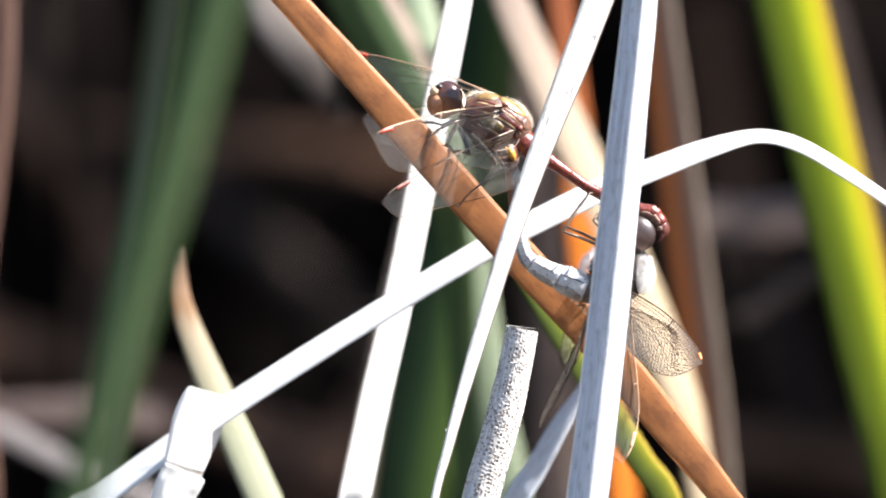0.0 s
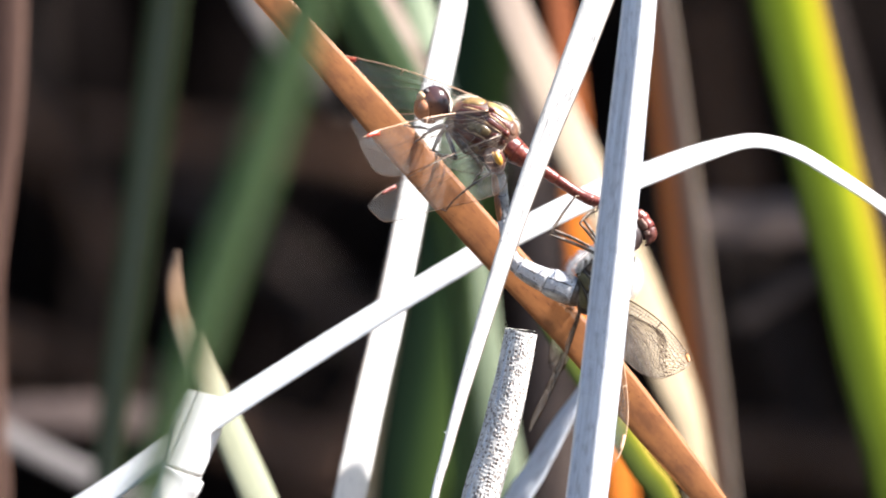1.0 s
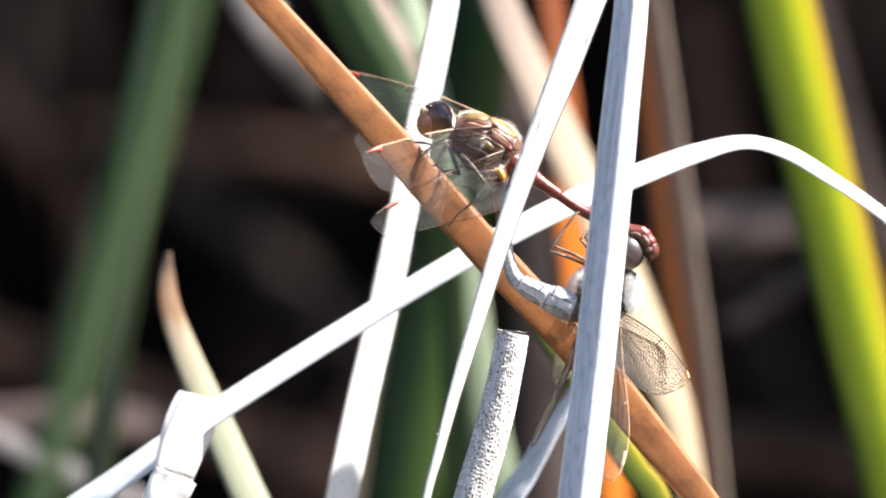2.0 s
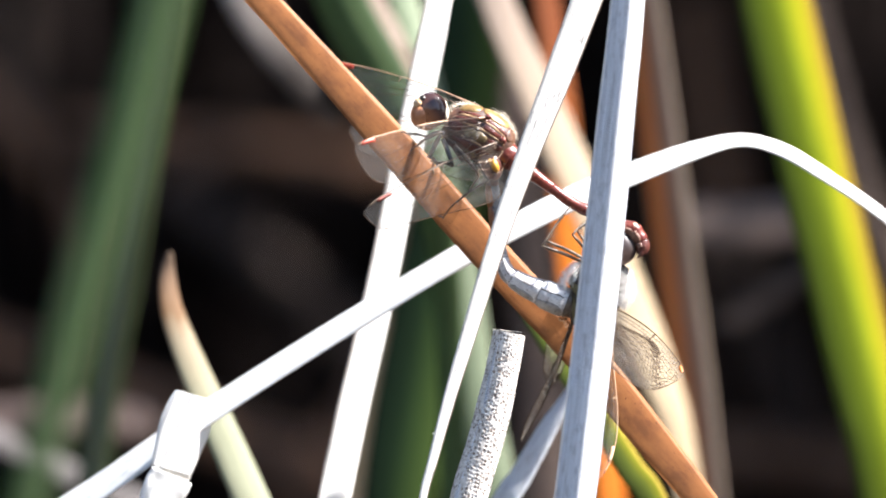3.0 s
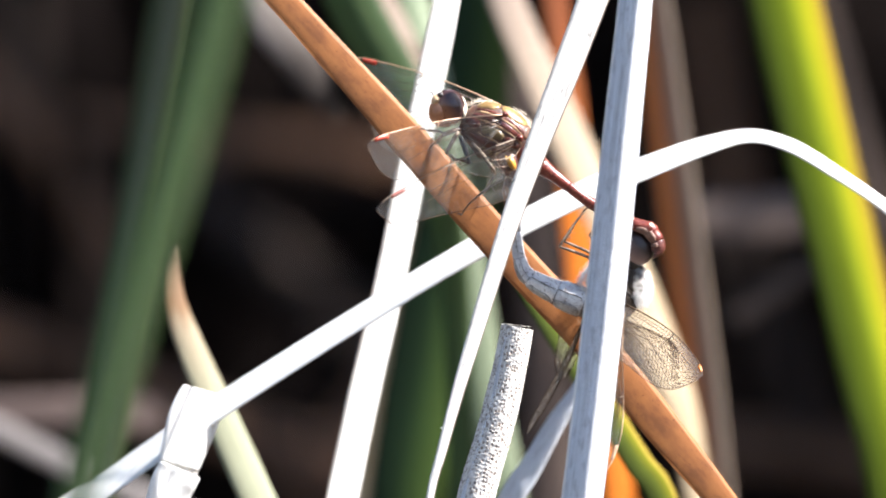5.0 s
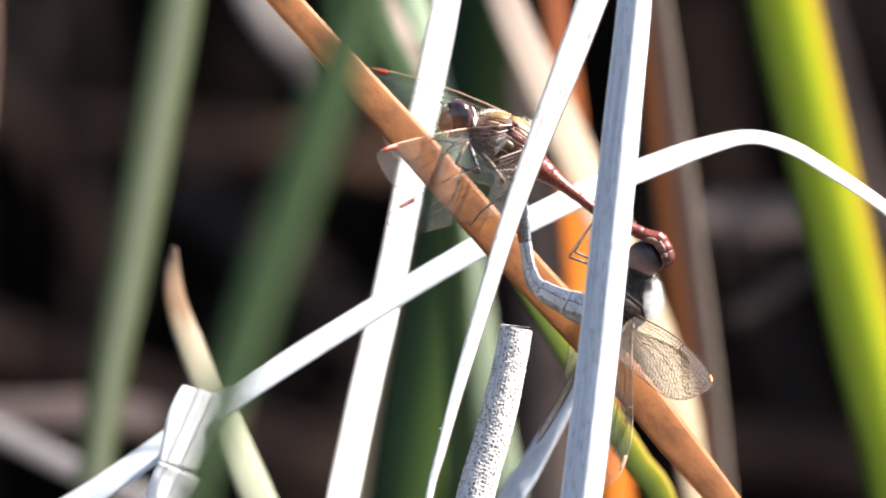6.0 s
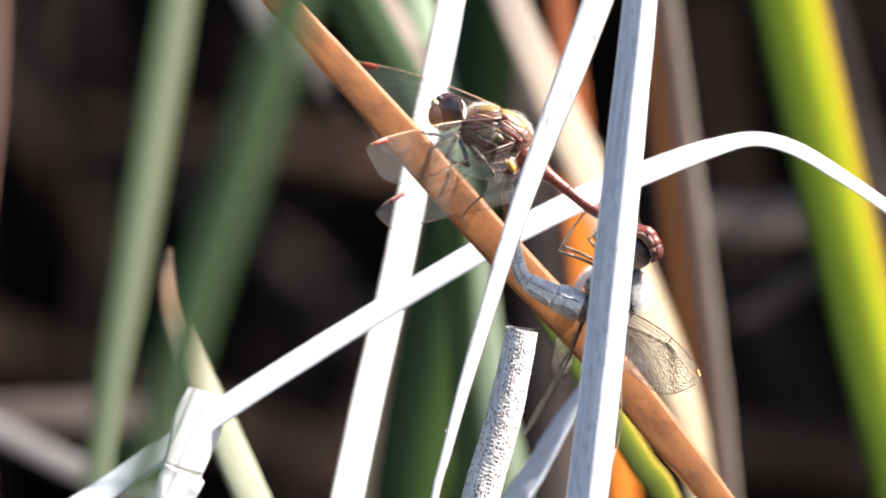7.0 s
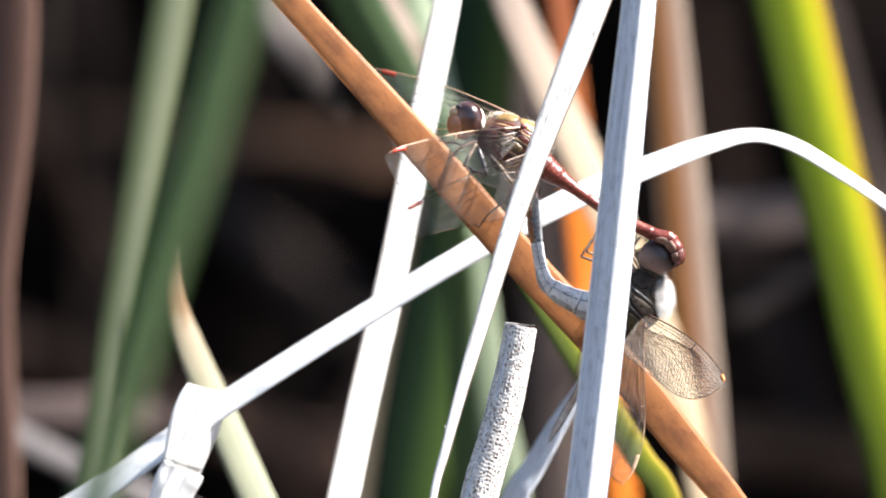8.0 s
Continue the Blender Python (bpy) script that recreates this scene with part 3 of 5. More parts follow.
# ---- ground and the reed bed behind ----
def ground():
    bm = bmesh.new()
    xs = [-400, -60, -12, -4] + list(np.linspace(-2, 2, 33)) + [4, 12, 60, 400]
    ys = [-400, -60, -12, -4] + list(np.linspace(-2, 4, 49)) + [8, 16, 60, 400]
    g = [[bm.verts.new((x, y, 0.02 * noise.noise(Vector((x * 2.1, y * 2.1, 0))) + 0.008 * noise.noise(Vector((x * 9, y * 9, 4))))) for y in ys] for x in xs]
    for i in range(len(xs) - 1):
        for j in range(len(ys) - 1):
            bm.faces.new((g[i][j], g[i + 1][j], g[i + 1][j + 1], g[i][j + 1]))
    tagged(bm_object("ground", bm, M_MUD), "dark wet mud under the reeds", "ground", kind="structure")


def stand(name, label, count, xr, yr, hr, wr, lean, seed, material):
    """Many strap leaves, each a folded ribbon with a drooping tip, in one mesh."""
    rng = random.Random(seed)
    verts, faces, uvs = [], [], []
    for _ in range(count):
        x, y = rng.uniform(*xr), rng.uniform(*yr)
        h, w = rng.uniform(*hr), rng.uniform(*wr)
        az = rng.uniform(0, 2 * math.pi)
        tilt = abs(rng.gauss(0, lean))
        dx, dy = math.cos(az) * tilt, math.sin(az) * tilt
        fa = rng.uniform(0, math.pi)
        sx, sy = math.cos(fa), math.sin(fa) * 0.7
        b0, n = len(verts), 7
        for i in range(n + 1):
            t = i / n
            bend = t * t
            cx, cy = x + dx * h * bend, y + dy * h * bend
            cz = h * t * (1 - 0.35 * tilt * bend) - 0.03
            ww = w * (1 - t ** 3) * 0.5 + 0.0005
            verts += [(cx - sx * ww, cy - sy * ww, cz), (cx - sy * w * 0.18, cy + sx * w * 0.18, cz), (cx + sx * ww, cy + sy * ww, cz)]
            if i:
                q = b0 + 3 * i
                for k in range(2):
                    faces.append((q - 3 + k, q - 2 + k, q + 1 + k, q + k))
                    uvs += [(k / 2, (i - 1) / n * h), (k / 2 + 0.5, (i - 1) / n * h), (k / 2 + 0.5, t * h), (k / 2, t * h)]
    me = bpy.data.meshes.new(name)
    me.from_pydata(verts, [], faces)
    uv = me.uv_layers.new(name="UVMap")
    uv.data.foreach_set("uv", np.array(uvs, np.float32).ravel())
    me.materials.append(material)
    for p in me.polygons:
        p.use_smooth = True
    return tagged(new(name, me), label, "reeds", kind="stuff")


def bank():
    bm = bmesh.new()
    prof = [(9, 0.0), (10, 0.6), (11.5, 1.6), (13.5, 2.4), (17, 3.0), (24, 3.2), (40, 0)]
    xs = np.linspace(-40, 40, 61)
    g = [[bm.verts.new((x, y, z * (1 + 0.25 * noise.noise(Vector((x * 0.4, y * 0.3, 1)))) - 0.05)) for y, z in prof] for x in xs]
    for i in range(len(xs) - 1):
        for j in range(len(prof) - 1):
            bm.faces.new((g[i][j], g[i + 1][j], g[i + 1][j + 1], g[i][j + 1]))
    tagged(bm_object("backdrop", bm, M_MUD), "plain dark bank added to hide the sky behind the reeds", "bank", kind="structure")


ground()
# Added mound that stops bright sky from showing between the reeds.
bank()
stand("dead_reed_stand", "dense brown dead reeds, deep shade put into their colour", 1500, (-1.1, 1.5), (1.05, 2.1), (0.7, 1.9), (0.010, 0.022), 0.22, 5, M_LITTER)
# Out of view on both sides; added to keep sun and sky off the background.
stand("unseen_shading_stand", "unseen tall reeds added beside the view to shade the background", 2400, (0.26, 1.6), (0.30, 1.1), (1.2, 2.1), (0.010, 0.022), 0.10, 15, M_LITTER)
stand("unseen_shading_stand", "unseen tall reeds added beside the view to shade the background", 1100, (-1.3, -0.26), (0.16, 1.1), (1.0, 1.9), (0.010, 0.022), 0.10, 16, M_LITTER)
# Never in view: added behind the camera to block light from the low sky.
stand("unseen_rear_stand", "unseen dead reeds added behind the camera to cut low sky light", 1200, (-6, 6), (-7.0, -3.2), (1.2, 2.2), (0.02, 0.04), 0.15, 17, M_LITTER)
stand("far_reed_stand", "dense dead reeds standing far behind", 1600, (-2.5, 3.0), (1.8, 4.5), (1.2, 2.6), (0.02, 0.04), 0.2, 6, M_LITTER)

# ---- blurred leaves behind the perch ----
BACK = "leaves behind the perch"
YELLOWING_PATH = [(0.04992, 0.12, 0.91039), (0.05527, 0.13, 0.86724), (0.06033, 0.13, 0.84291), (0.06715, 0.13, 0.81372), (0.07513, 0.13, 0.78063), (0.08116, 0.13, 0.75533), (0.13, 0.14, 0.4), (0.17, 0.15, 0.0)]
YELLOWING_WIDE = [0.006, 0.0107, 0.01343, 0.01323, 0.01304, 0.01285, 0.013, 0.012]
yellowing = leaf("reed_leaf", "bright yellow-green reed leaf yellowing along one edge", YELLOWING_PATH, YELLOWING_WIDE, (0.3, -1, 0.35), M_YELLOW, group=BACK, keel=0.16)
leaf("reed_leaf", "pale straw-coloured dry reed leaf leaning over", [(-0.00039, 0.15, 0.88475), (0.00571, 0.15, 0.8631), (0.01191, 0.15, 0.84341), (0.01979, 0.15, 0.82569), (0.02717, 0.15, 0.80994), (0.03406, 0.15, 0.79419), (0.04016, 0.15, 0.77844), (0.04341, 0.15, 0.7686), (0.075, 0.16, 0.5), (0.16, 0.18, 0.0)],
     [0.003, 0.00492, 0.00709, 0.00807, 0.00827, 0.00827, 0.00768, 0.00591, 0.008, 0.008], (0.5, -1, 0.5), M_TAN, group=BACK)
EDGED_AT = (0.04411, 0.19, 0.79406)
EDGED_PATH = [(0.03293, 0.19, 0.89475), (0.03544, 0.19, 0.86454), (0.03746, 0.19, 0.8444), (0.04068, 0.19, 0.81923), (0.044, 0.19, 0.79406), (0.04682, 0.19, 0.77392), (0.04943, 0.19, 0.75379), (0.10229, 0.21046, 0.39086), (0.1432, 0.22069, -0.01829)]
EDGED_WIDE = [0.00415, 0.00614, 0.00756, 0.00838, 0.00859, 0.00818, 0.00715, 0.01039, 0.01039]
edged = leaf("reed_leaf", "brown dry reed leaf with a pale edge", EDGED_PATH, EDGED_WIDE, (-0.72, -1, 0.1), M_EDGED, group=BACK, origin=EDGED_AT, keel=0.05)
part("margin", tube_bm(bmesh.new(), [(*rel(p, EDGED_AT), 0.00022) for p in leaf_line(EDGED_PATH, EDGED_WIDE, (-0.72, -1, 0.1), -0.97, lift=0.0001, keel=0.05, curl=0.12)], 1, 6), M_TAN, edged, "pale edge of the leaf")
leaf("reed_leaf", "glowing amber dry reed leaf, its shaded top painted brown", [(0.01649, 0.165, 0.88846), (0.01847, 0.165, 0.85868), (0.02066, 0.165, 0.84378), (0.02324, 0.165, 0.82393), (0.02463, 0.165, 0.80407), (0.02592, 0.165, 0.79216), (0.02931, 0.16, 0.77436), (0.03209, 0.16, 0.75456), (0.05000, 0.18, 0.4), (0.07000, 0.18, 0.0)],
     [0.003, 0.00477, 0.00560, 0.00660, 0.00720, 0.00680, 0.00576, 0.00635, 0.009, 0.009], (0.7, -1, 0.3), M_AMBER, group=BACK)
leaf("reed_leaf", "green reed leaf with a yellow edge", [(0.00902, 0.07, 0.80197), (0.01365, 0.062, 0.79448), (0.01871, 0.055, 0.78725), (0.02329, 0.05, 0.78014), (0.02799, 0.048, 0.77275), (0.03296, 0.046, 0.76473), (0.03666, 0.046, 0.75917), (0.075, 0.05, 0.5), (0.12, 0.06, 0.0)],
     [0.0008, 0.0026, 0.0042, 0.0047, 0.0048, 0.0050, 0.0052, 0.007, 0.008], (0.35, -1, 0.35), M_LIME, group=BACK)
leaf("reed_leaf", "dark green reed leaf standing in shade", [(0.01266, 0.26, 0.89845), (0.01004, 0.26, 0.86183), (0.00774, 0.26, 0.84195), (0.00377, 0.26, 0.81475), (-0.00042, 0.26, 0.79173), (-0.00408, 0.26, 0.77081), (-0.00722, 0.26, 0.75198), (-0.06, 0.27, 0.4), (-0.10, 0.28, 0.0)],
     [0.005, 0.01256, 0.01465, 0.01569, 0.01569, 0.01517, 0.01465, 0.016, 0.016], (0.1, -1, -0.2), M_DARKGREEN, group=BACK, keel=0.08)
leaf("reed_leaf", "pale grey-green reed leaf, softly lit", [(-0.00715, 0.165, 0.85172), (-0.00455, 0.16, 0.84366), (-0.00217, 0.155, 0.83465), (0.00000, 0.15, 0.82569), (0.00187, 0.15, 0.81782), (0.00276, 0.15, 0.80797), (0.00512, 0.15, 0.79813), (0.00650, 0.15, 0.78829), (0.00787, 0.15, 0.77844), (0.00965, 0.15, 0.76860), (0.01181, 0.15, 0.75679), (0.03, 0.16, 0.45), (0.05, 0.17, 0.0)],
     [0.003, 0.0055, 0.0058, 0.0058, 0.0062, 0.0066, 0.0068, 0.0068, 0.0069, 0.0069, 0.0069, 0.008, 0.008], (0.2, -1, 0.0), M_PALEGREEN, group=BACK)
leaf("reed_leaf", "dull green reed leaf leaning", [(-0.02958, 0.13, 0.88184), (-0.0218, 0.13, 0.85751), (-0.01547, 0.13, 0.84291), (-0.00915, 0.13, 0.83124), (-0.00234, 0.13, 0.81761), (0.00156, 0.135, 0.80205), (0.00352, 0.14, 0.77465), (0.0, 0.16, 0.5), (-0.02, 0.17, 0.0)],
     [0.004, 0.00779, 0.00895, 0.00895, 0.00837, 0.00586, 0.00489, 0.008, 0.008], (-0.3, -1, 0.2), M_GREEN, group=BACK, keel=0.2)
leaf("reed_leaf", "cream dry reed leaf, softly lit", [(-0.01409, 0.14, 0.85099), (-0.01037, 0.14, 0.84414), (-0.00783, 0.14, 0.83944), (-0.00519, 0.14, 0.83455), (-0.00265, 0.145, 0.82935), (-0.00187, 0.15, 0.82372), (-0.00354, 0.15, 0.81388), (-0.00780, 0.155, 0.79418), (-0.01426, 0.16, 0.75634), (-0.03, 0.17, 0.5), (-0.05, 0.18, 0.0)],
     [0.003, 0.0048, 0.0052, 0.0050, 0.0046, 0.0040, 0.0040, 0.0045, 0.005, 0.007, 0.007], (0.5, -1, 0.5), M_TAN, group=BACK)
leaf("reed_leaf", "grey weathered reed leaf, drooping tip painted dark with shade", [(-0.0175, 0.175, 0.8225), (-0.0200, 0.172, 0.8262), (-0.0240, 0.17, 0.8325), (-0.03047, 0.17, 0.84192), (-0.03624, 0.17, 0.85287), (-0.0452, 0.17, 0.8688), (-0.068, 0.18, 0.905), (-0.112, 0.20, 0.86), (-0.135, 0.22, 0.4), (-0.14, 0.22, 0.0)],
     [0.0015, 0.0045, 0.0070, 0.0082, 0.00796, 0.008, 0.008, 0.008, 0.008, 0.008], (0.0, -1, 0.25), M_SHADED_TIP, group=BACK)
WITHER_AT = (-0.03202, 0.055, 0.76565)
withering = leaf("reed_leaf", "withering pale green reed leaf with a brown tip", [(-0.04347, 0.062, 0.80009), (-0.04375, 0.062, 0.79682), (-0.04314, 0.06, 0.79122), (-0.04029, 0.058, 0.78331), (-0.03614, 0.056, 0.77401), (-0.0324, 0.055, 0.76565), (-0.02866, 0.054, 0.7573), (-0.02456, 0.054, 0.74799), (0.0, 0.055, 0.5), (0.03, 0.06, 0.0)],
     [0.00093, 0.00243, 0.00374, 0.00485, 0.00559, 0.00596, 0.00614, 0.00633, 0.008, 0.008], (0.3, -1, 0.4), M_TIP, group=BACK, origin=WITHER_AT, curl=0.15)
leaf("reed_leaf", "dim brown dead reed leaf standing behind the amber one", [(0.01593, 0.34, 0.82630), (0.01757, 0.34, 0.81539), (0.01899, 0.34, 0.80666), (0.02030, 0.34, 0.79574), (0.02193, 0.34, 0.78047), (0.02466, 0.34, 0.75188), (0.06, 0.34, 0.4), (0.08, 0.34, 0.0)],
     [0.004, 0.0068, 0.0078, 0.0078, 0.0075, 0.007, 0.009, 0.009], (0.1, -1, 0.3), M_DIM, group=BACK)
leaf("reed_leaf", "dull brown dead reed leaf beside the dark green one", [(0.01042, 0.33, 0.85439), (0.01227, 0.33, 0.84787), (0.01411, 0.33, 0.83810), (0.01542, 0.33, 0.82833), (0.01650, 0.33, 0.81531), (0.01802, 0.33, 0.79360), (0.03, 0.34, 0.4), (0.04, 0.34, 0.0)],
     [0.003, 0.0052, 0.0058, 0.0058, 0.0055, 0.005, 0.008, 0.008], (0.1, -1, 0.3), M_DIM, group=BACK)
FALLEN = "fallen leaves deep in the reeds"
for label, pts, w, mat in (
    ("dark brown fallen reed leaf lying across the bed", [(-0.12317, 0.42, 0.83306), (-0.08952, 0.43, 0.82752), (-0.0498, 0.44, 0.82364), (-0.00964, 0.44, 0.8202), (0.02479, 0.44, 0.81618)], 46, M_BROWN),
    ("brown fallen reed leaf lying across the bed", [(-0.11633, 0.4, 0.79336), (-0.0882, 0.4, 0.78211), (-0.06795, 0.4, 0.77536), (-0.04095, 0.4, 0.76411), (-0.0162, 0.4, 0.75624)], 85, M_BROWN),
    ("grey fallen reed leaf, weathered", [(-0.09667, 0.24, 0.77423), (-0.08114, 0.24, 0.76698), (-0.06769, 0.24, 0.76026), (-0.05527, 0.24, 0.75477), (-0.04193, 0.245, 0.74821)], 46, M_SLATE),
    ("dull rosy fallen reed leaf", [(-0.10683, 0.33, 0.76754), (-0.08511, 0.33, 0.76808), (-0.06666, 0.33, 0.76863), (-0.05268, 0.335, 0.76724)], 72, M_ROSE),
    ("dull brown fallen reed leaf", [(0.04921, 0.34, 0.80611), (0.05958, 0.34, 0.80578), (0.06940, 0.34, 0.80666), (0.08468, 0.34, 0.80753)], 95, M_DIM),
    ("dull brown fallen reed leaf", [(0.05631, 0.34, 0.78592), (0.06504, 0.34, 0.79138), (0.07267, 0.34, 0.79684), (0.08249, 0.34, 0.80229)], 40, M_SHADE),
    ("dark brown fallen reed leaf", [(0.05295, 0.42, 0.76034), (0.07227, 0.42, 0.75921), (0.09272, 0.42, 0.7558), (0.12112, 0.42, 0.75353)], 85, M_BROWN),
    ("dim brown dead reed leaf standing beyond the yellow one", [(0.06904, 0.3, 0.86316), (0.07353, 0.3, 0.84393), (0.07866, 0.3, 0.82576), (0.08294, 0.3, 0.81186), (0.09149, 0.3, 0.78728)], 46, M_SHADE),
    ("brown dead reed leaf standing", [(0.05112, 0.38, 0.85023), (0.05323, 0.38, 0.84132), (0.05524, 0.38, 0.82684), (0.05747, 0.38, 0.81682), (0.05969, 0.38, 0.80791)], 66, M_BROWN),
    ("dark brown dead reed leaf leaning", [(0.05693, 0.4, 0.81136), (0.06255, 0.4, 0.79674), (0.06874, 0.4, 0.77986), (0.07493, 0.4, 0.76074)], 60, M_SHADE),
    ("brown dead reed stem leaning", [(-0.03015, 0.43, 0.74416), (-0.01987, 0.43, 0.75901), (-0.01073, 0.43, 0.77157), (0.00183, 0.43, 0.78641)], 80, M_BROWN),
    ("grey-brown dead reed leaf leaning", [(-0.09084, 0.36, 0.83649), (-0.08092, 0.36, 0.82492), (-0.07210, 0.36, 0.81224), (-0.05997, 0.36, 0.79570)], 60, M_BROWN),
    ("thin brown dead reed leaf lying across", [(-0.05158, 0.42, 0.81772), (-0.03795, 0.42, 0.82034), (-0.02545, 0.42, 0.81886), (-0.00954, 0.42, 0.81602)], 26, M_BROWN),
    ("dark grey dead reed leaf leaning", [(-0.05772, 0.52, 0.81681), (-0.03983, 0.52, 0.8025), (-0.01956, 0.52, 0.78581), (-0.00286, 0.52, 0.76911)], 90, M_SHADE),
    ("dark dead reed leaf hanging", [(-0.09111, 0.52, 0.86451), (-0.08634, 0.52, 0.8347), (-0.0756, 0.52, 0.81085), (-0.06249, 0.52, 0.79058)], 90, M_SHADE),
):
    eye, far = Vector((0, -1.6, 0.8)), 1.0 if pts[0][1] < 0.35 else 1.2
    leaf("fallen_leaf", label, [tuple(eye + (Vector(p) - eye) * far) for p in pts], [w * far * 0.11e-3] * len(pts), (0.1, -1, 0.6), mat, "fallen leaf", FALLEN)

# ---- sharp leaves round the perch ----
NEAR = "bleached leaves round the perch"
LEANING_PATH = [(0.00879, 0.028, 0.86969), (0.00495, 0.028, 0.85412), (0.00266, 0.028, 0.84038), (-0.00201, 0.028, 0.81749), (-0.00696, 0.028, 0.79277), (-0.01117, 0.028, 0.77445), (-0.01456, 0.028, 0.75797), (-0.035, 0.014, 0.65), (-0.10, 0.02, 0.3), (-0.13, 0.03, 0.0)]
LEANING_WIDE = [0.002, 0.0045, 0.00558, 0.00612, 0.00639, 0.00666, 0.00684, 0.007, 0.008, 0.008]
leaning = leaf("reed_leaf", "bleached white dry reed leaf standing upright", LEANING_PATH, LEANING_WIDE, (0.63, -0.77, -0.13), M_WHITE, group=NEAR, origin=(-0.13, 0.03, 0.0), curl=0.08)
part("margin", tube_bm(bmesh.new(), [(*rel(p, (-0.13, 0.03, 0.0)), 0.0001) for p in leaf_line(LEANING_PATH, LEANING_WIDE, (0.63, -0.77, -0.13), -0.985, lift=0.0001, keel=0.0, curl=0.08)], 1, 6), M_TAN, leaning, "thin straw-coloured edge of the leaf")
TAPERING_PATH = [(0.03347, -0.0175, 0.86418), (0.02902, -0.0175, 0.85083), (0.02457, -0.0175, 0.83926), (0.02021, -0.0175, 0.82768), (0.01602, -0.0175, 0.817), (0.01184, -0.0175, 0.80543), (0.00855, -0.0175, 0.79519), (0.0057, -0.0175, 0.78585), (0.00303, -0.0175, 0.77694), (0.00062, -0.0175, 0.76804), (-0.00142, -0.0175, 0.76003), (-0.018, -0.018, 0.6), (-0.05, -0.01, 0.0)]
TAPERING_WIDE = [0.005, 0.00639, 0.00612, 0.00558, 0.00477, 0.00396, 0.00342, 0.00297, 0.00243, 0.00189, 0.00144, 0.004, 0.006]
tapering = leaf("reed_leaf", "bleached white dry reed leaf tapering to its foot", TAPERING_PATH, TAPERING_WIDE, (0.60, -0.77, -0.22), M_FLECK, group=NEAR, curl=0.06)
part("margin", tube_bm(bmesh.new(), [(*p, 0.00012) for p in leaf_line(TAPERING_PATH, TAPERING_WIDE, (0.60, -0.77, -0.22), 0.985, lift=0.0001, keel=0.0, curl=0.06)], 1, 6), M_TAN, tapering, "thin brown edge of the leaf")
UPRIGHT_PATH = [(0.03254, -0.028, 0.87437), (0.03201, -0.028, 0.85226), (0.0313, -0.028, 0.839), (0.02953, -0.028, 0.82131), (0.02777, -0.028, 0.80363), (0.02573, -0.028, 0.78417), (0.02308, -0.028, 0.761), (0.01998, -0.028, 0.73731), (0.0, -0.027, 0.55), (-0.06, -0.01, 0.0)]
UPRIGHT_WIDE = [0.003, 0.00468, 0.0054, 0.00594, 0.0063, 0.00648, 0.00666, 0.00666, 0.007, 0.008]
upright = leaf("reed_leaf", "weathered grey-white upright reed leaf with a rounded back", UPRIGHT_PATH, UPRIGHT_WIDE, (0.23, -1, 0.0), M_GREY, group=NEAR, curl=0.2, keel=0.42, across=16)
part("margin", tube_bm(bmesh.new(), [(*p, 0.00016) for p in leaf_line(UPRIGHT_PATH, UPRIGHT_WIDE, (0.23, -1, 0.0), -0.985, lift=0.0001, keel=0.42, curl=0.2)], 1, 6), M_WHITE, upright, "thin pale edge of the leaf")
arched = leaf("reed_leaf", "bleached white reed leaf bent over in an arch", [(-0.17, 0.035, 0.0), (-0.165, 0.03, 0.35), (-0.145, 0.024, 0.62), (-0.105, 0.021, 0.7275), (-0.0860, 0.0195, 0.7415), (-0.06862, 0.018, 0.75276), (-0.05585, 0.017, 0.76007), (-0.03488, 0.015, 0.77438), (-0.00943, 0.012, 0.79048), (0.00869, 0.0095, 0.80118), (0.02498, 0.009, 0.80941), (0.03403, 0.009, 0.81303), (0.04308, 0.009, 0.81638), (0.05077, 0.009, 0.8181), (0.05666, 0.009, 0.81683), (0.0648, 0.009, 0.81213), (0.0739, 0.01, 0.8058), (0.08487, 0.012, 0.79556), (0.09195, 0.009, 0.78561)],
     [0.007, 0.007, 0.0065, 0.0063, 0.0063, 0.0063, 0.0063, 0.00612, 0.00585, 0.00612, 0.00612, 0.00576, 0.00477, 0.00333, 0.00297, 0.00261, 0.00225, 0.00162, 0.0006], (-0.30, -0.62, 0.72), M_WHITE, group=NEAR, origin=(-0.06862, 0.018, 0.75276), curl=0.04)
leaf("reed_leaf", "shaded blue-grey reed leaf slanting up", [(0.02549, 0.03, 0.78267), (0.02256, 0.03, 0.77717), (0.01889, 0.03, 0.77149), (0.01476, 0.03, 0.76433), (0.01109, 0.03, 0.75792), (-0.01, 0.03, 0.6), (-0.06, 0.035, 0.0)],
     [0.001, 0.00306, 0.00486, 0.00594, 0.00666, 0.008, 0.008], (-0.7, -0.6, 0.4), M_GREY, group=NEAR, curl=0.1)


part("fluff", egg_bm(bmesh.new(), (0.00053, -0.018, 0.77152), (0.00022, 0.0002, 0.00016), 30, 10, 8), M_WHITE, tapering, "white speck of seed fluff")


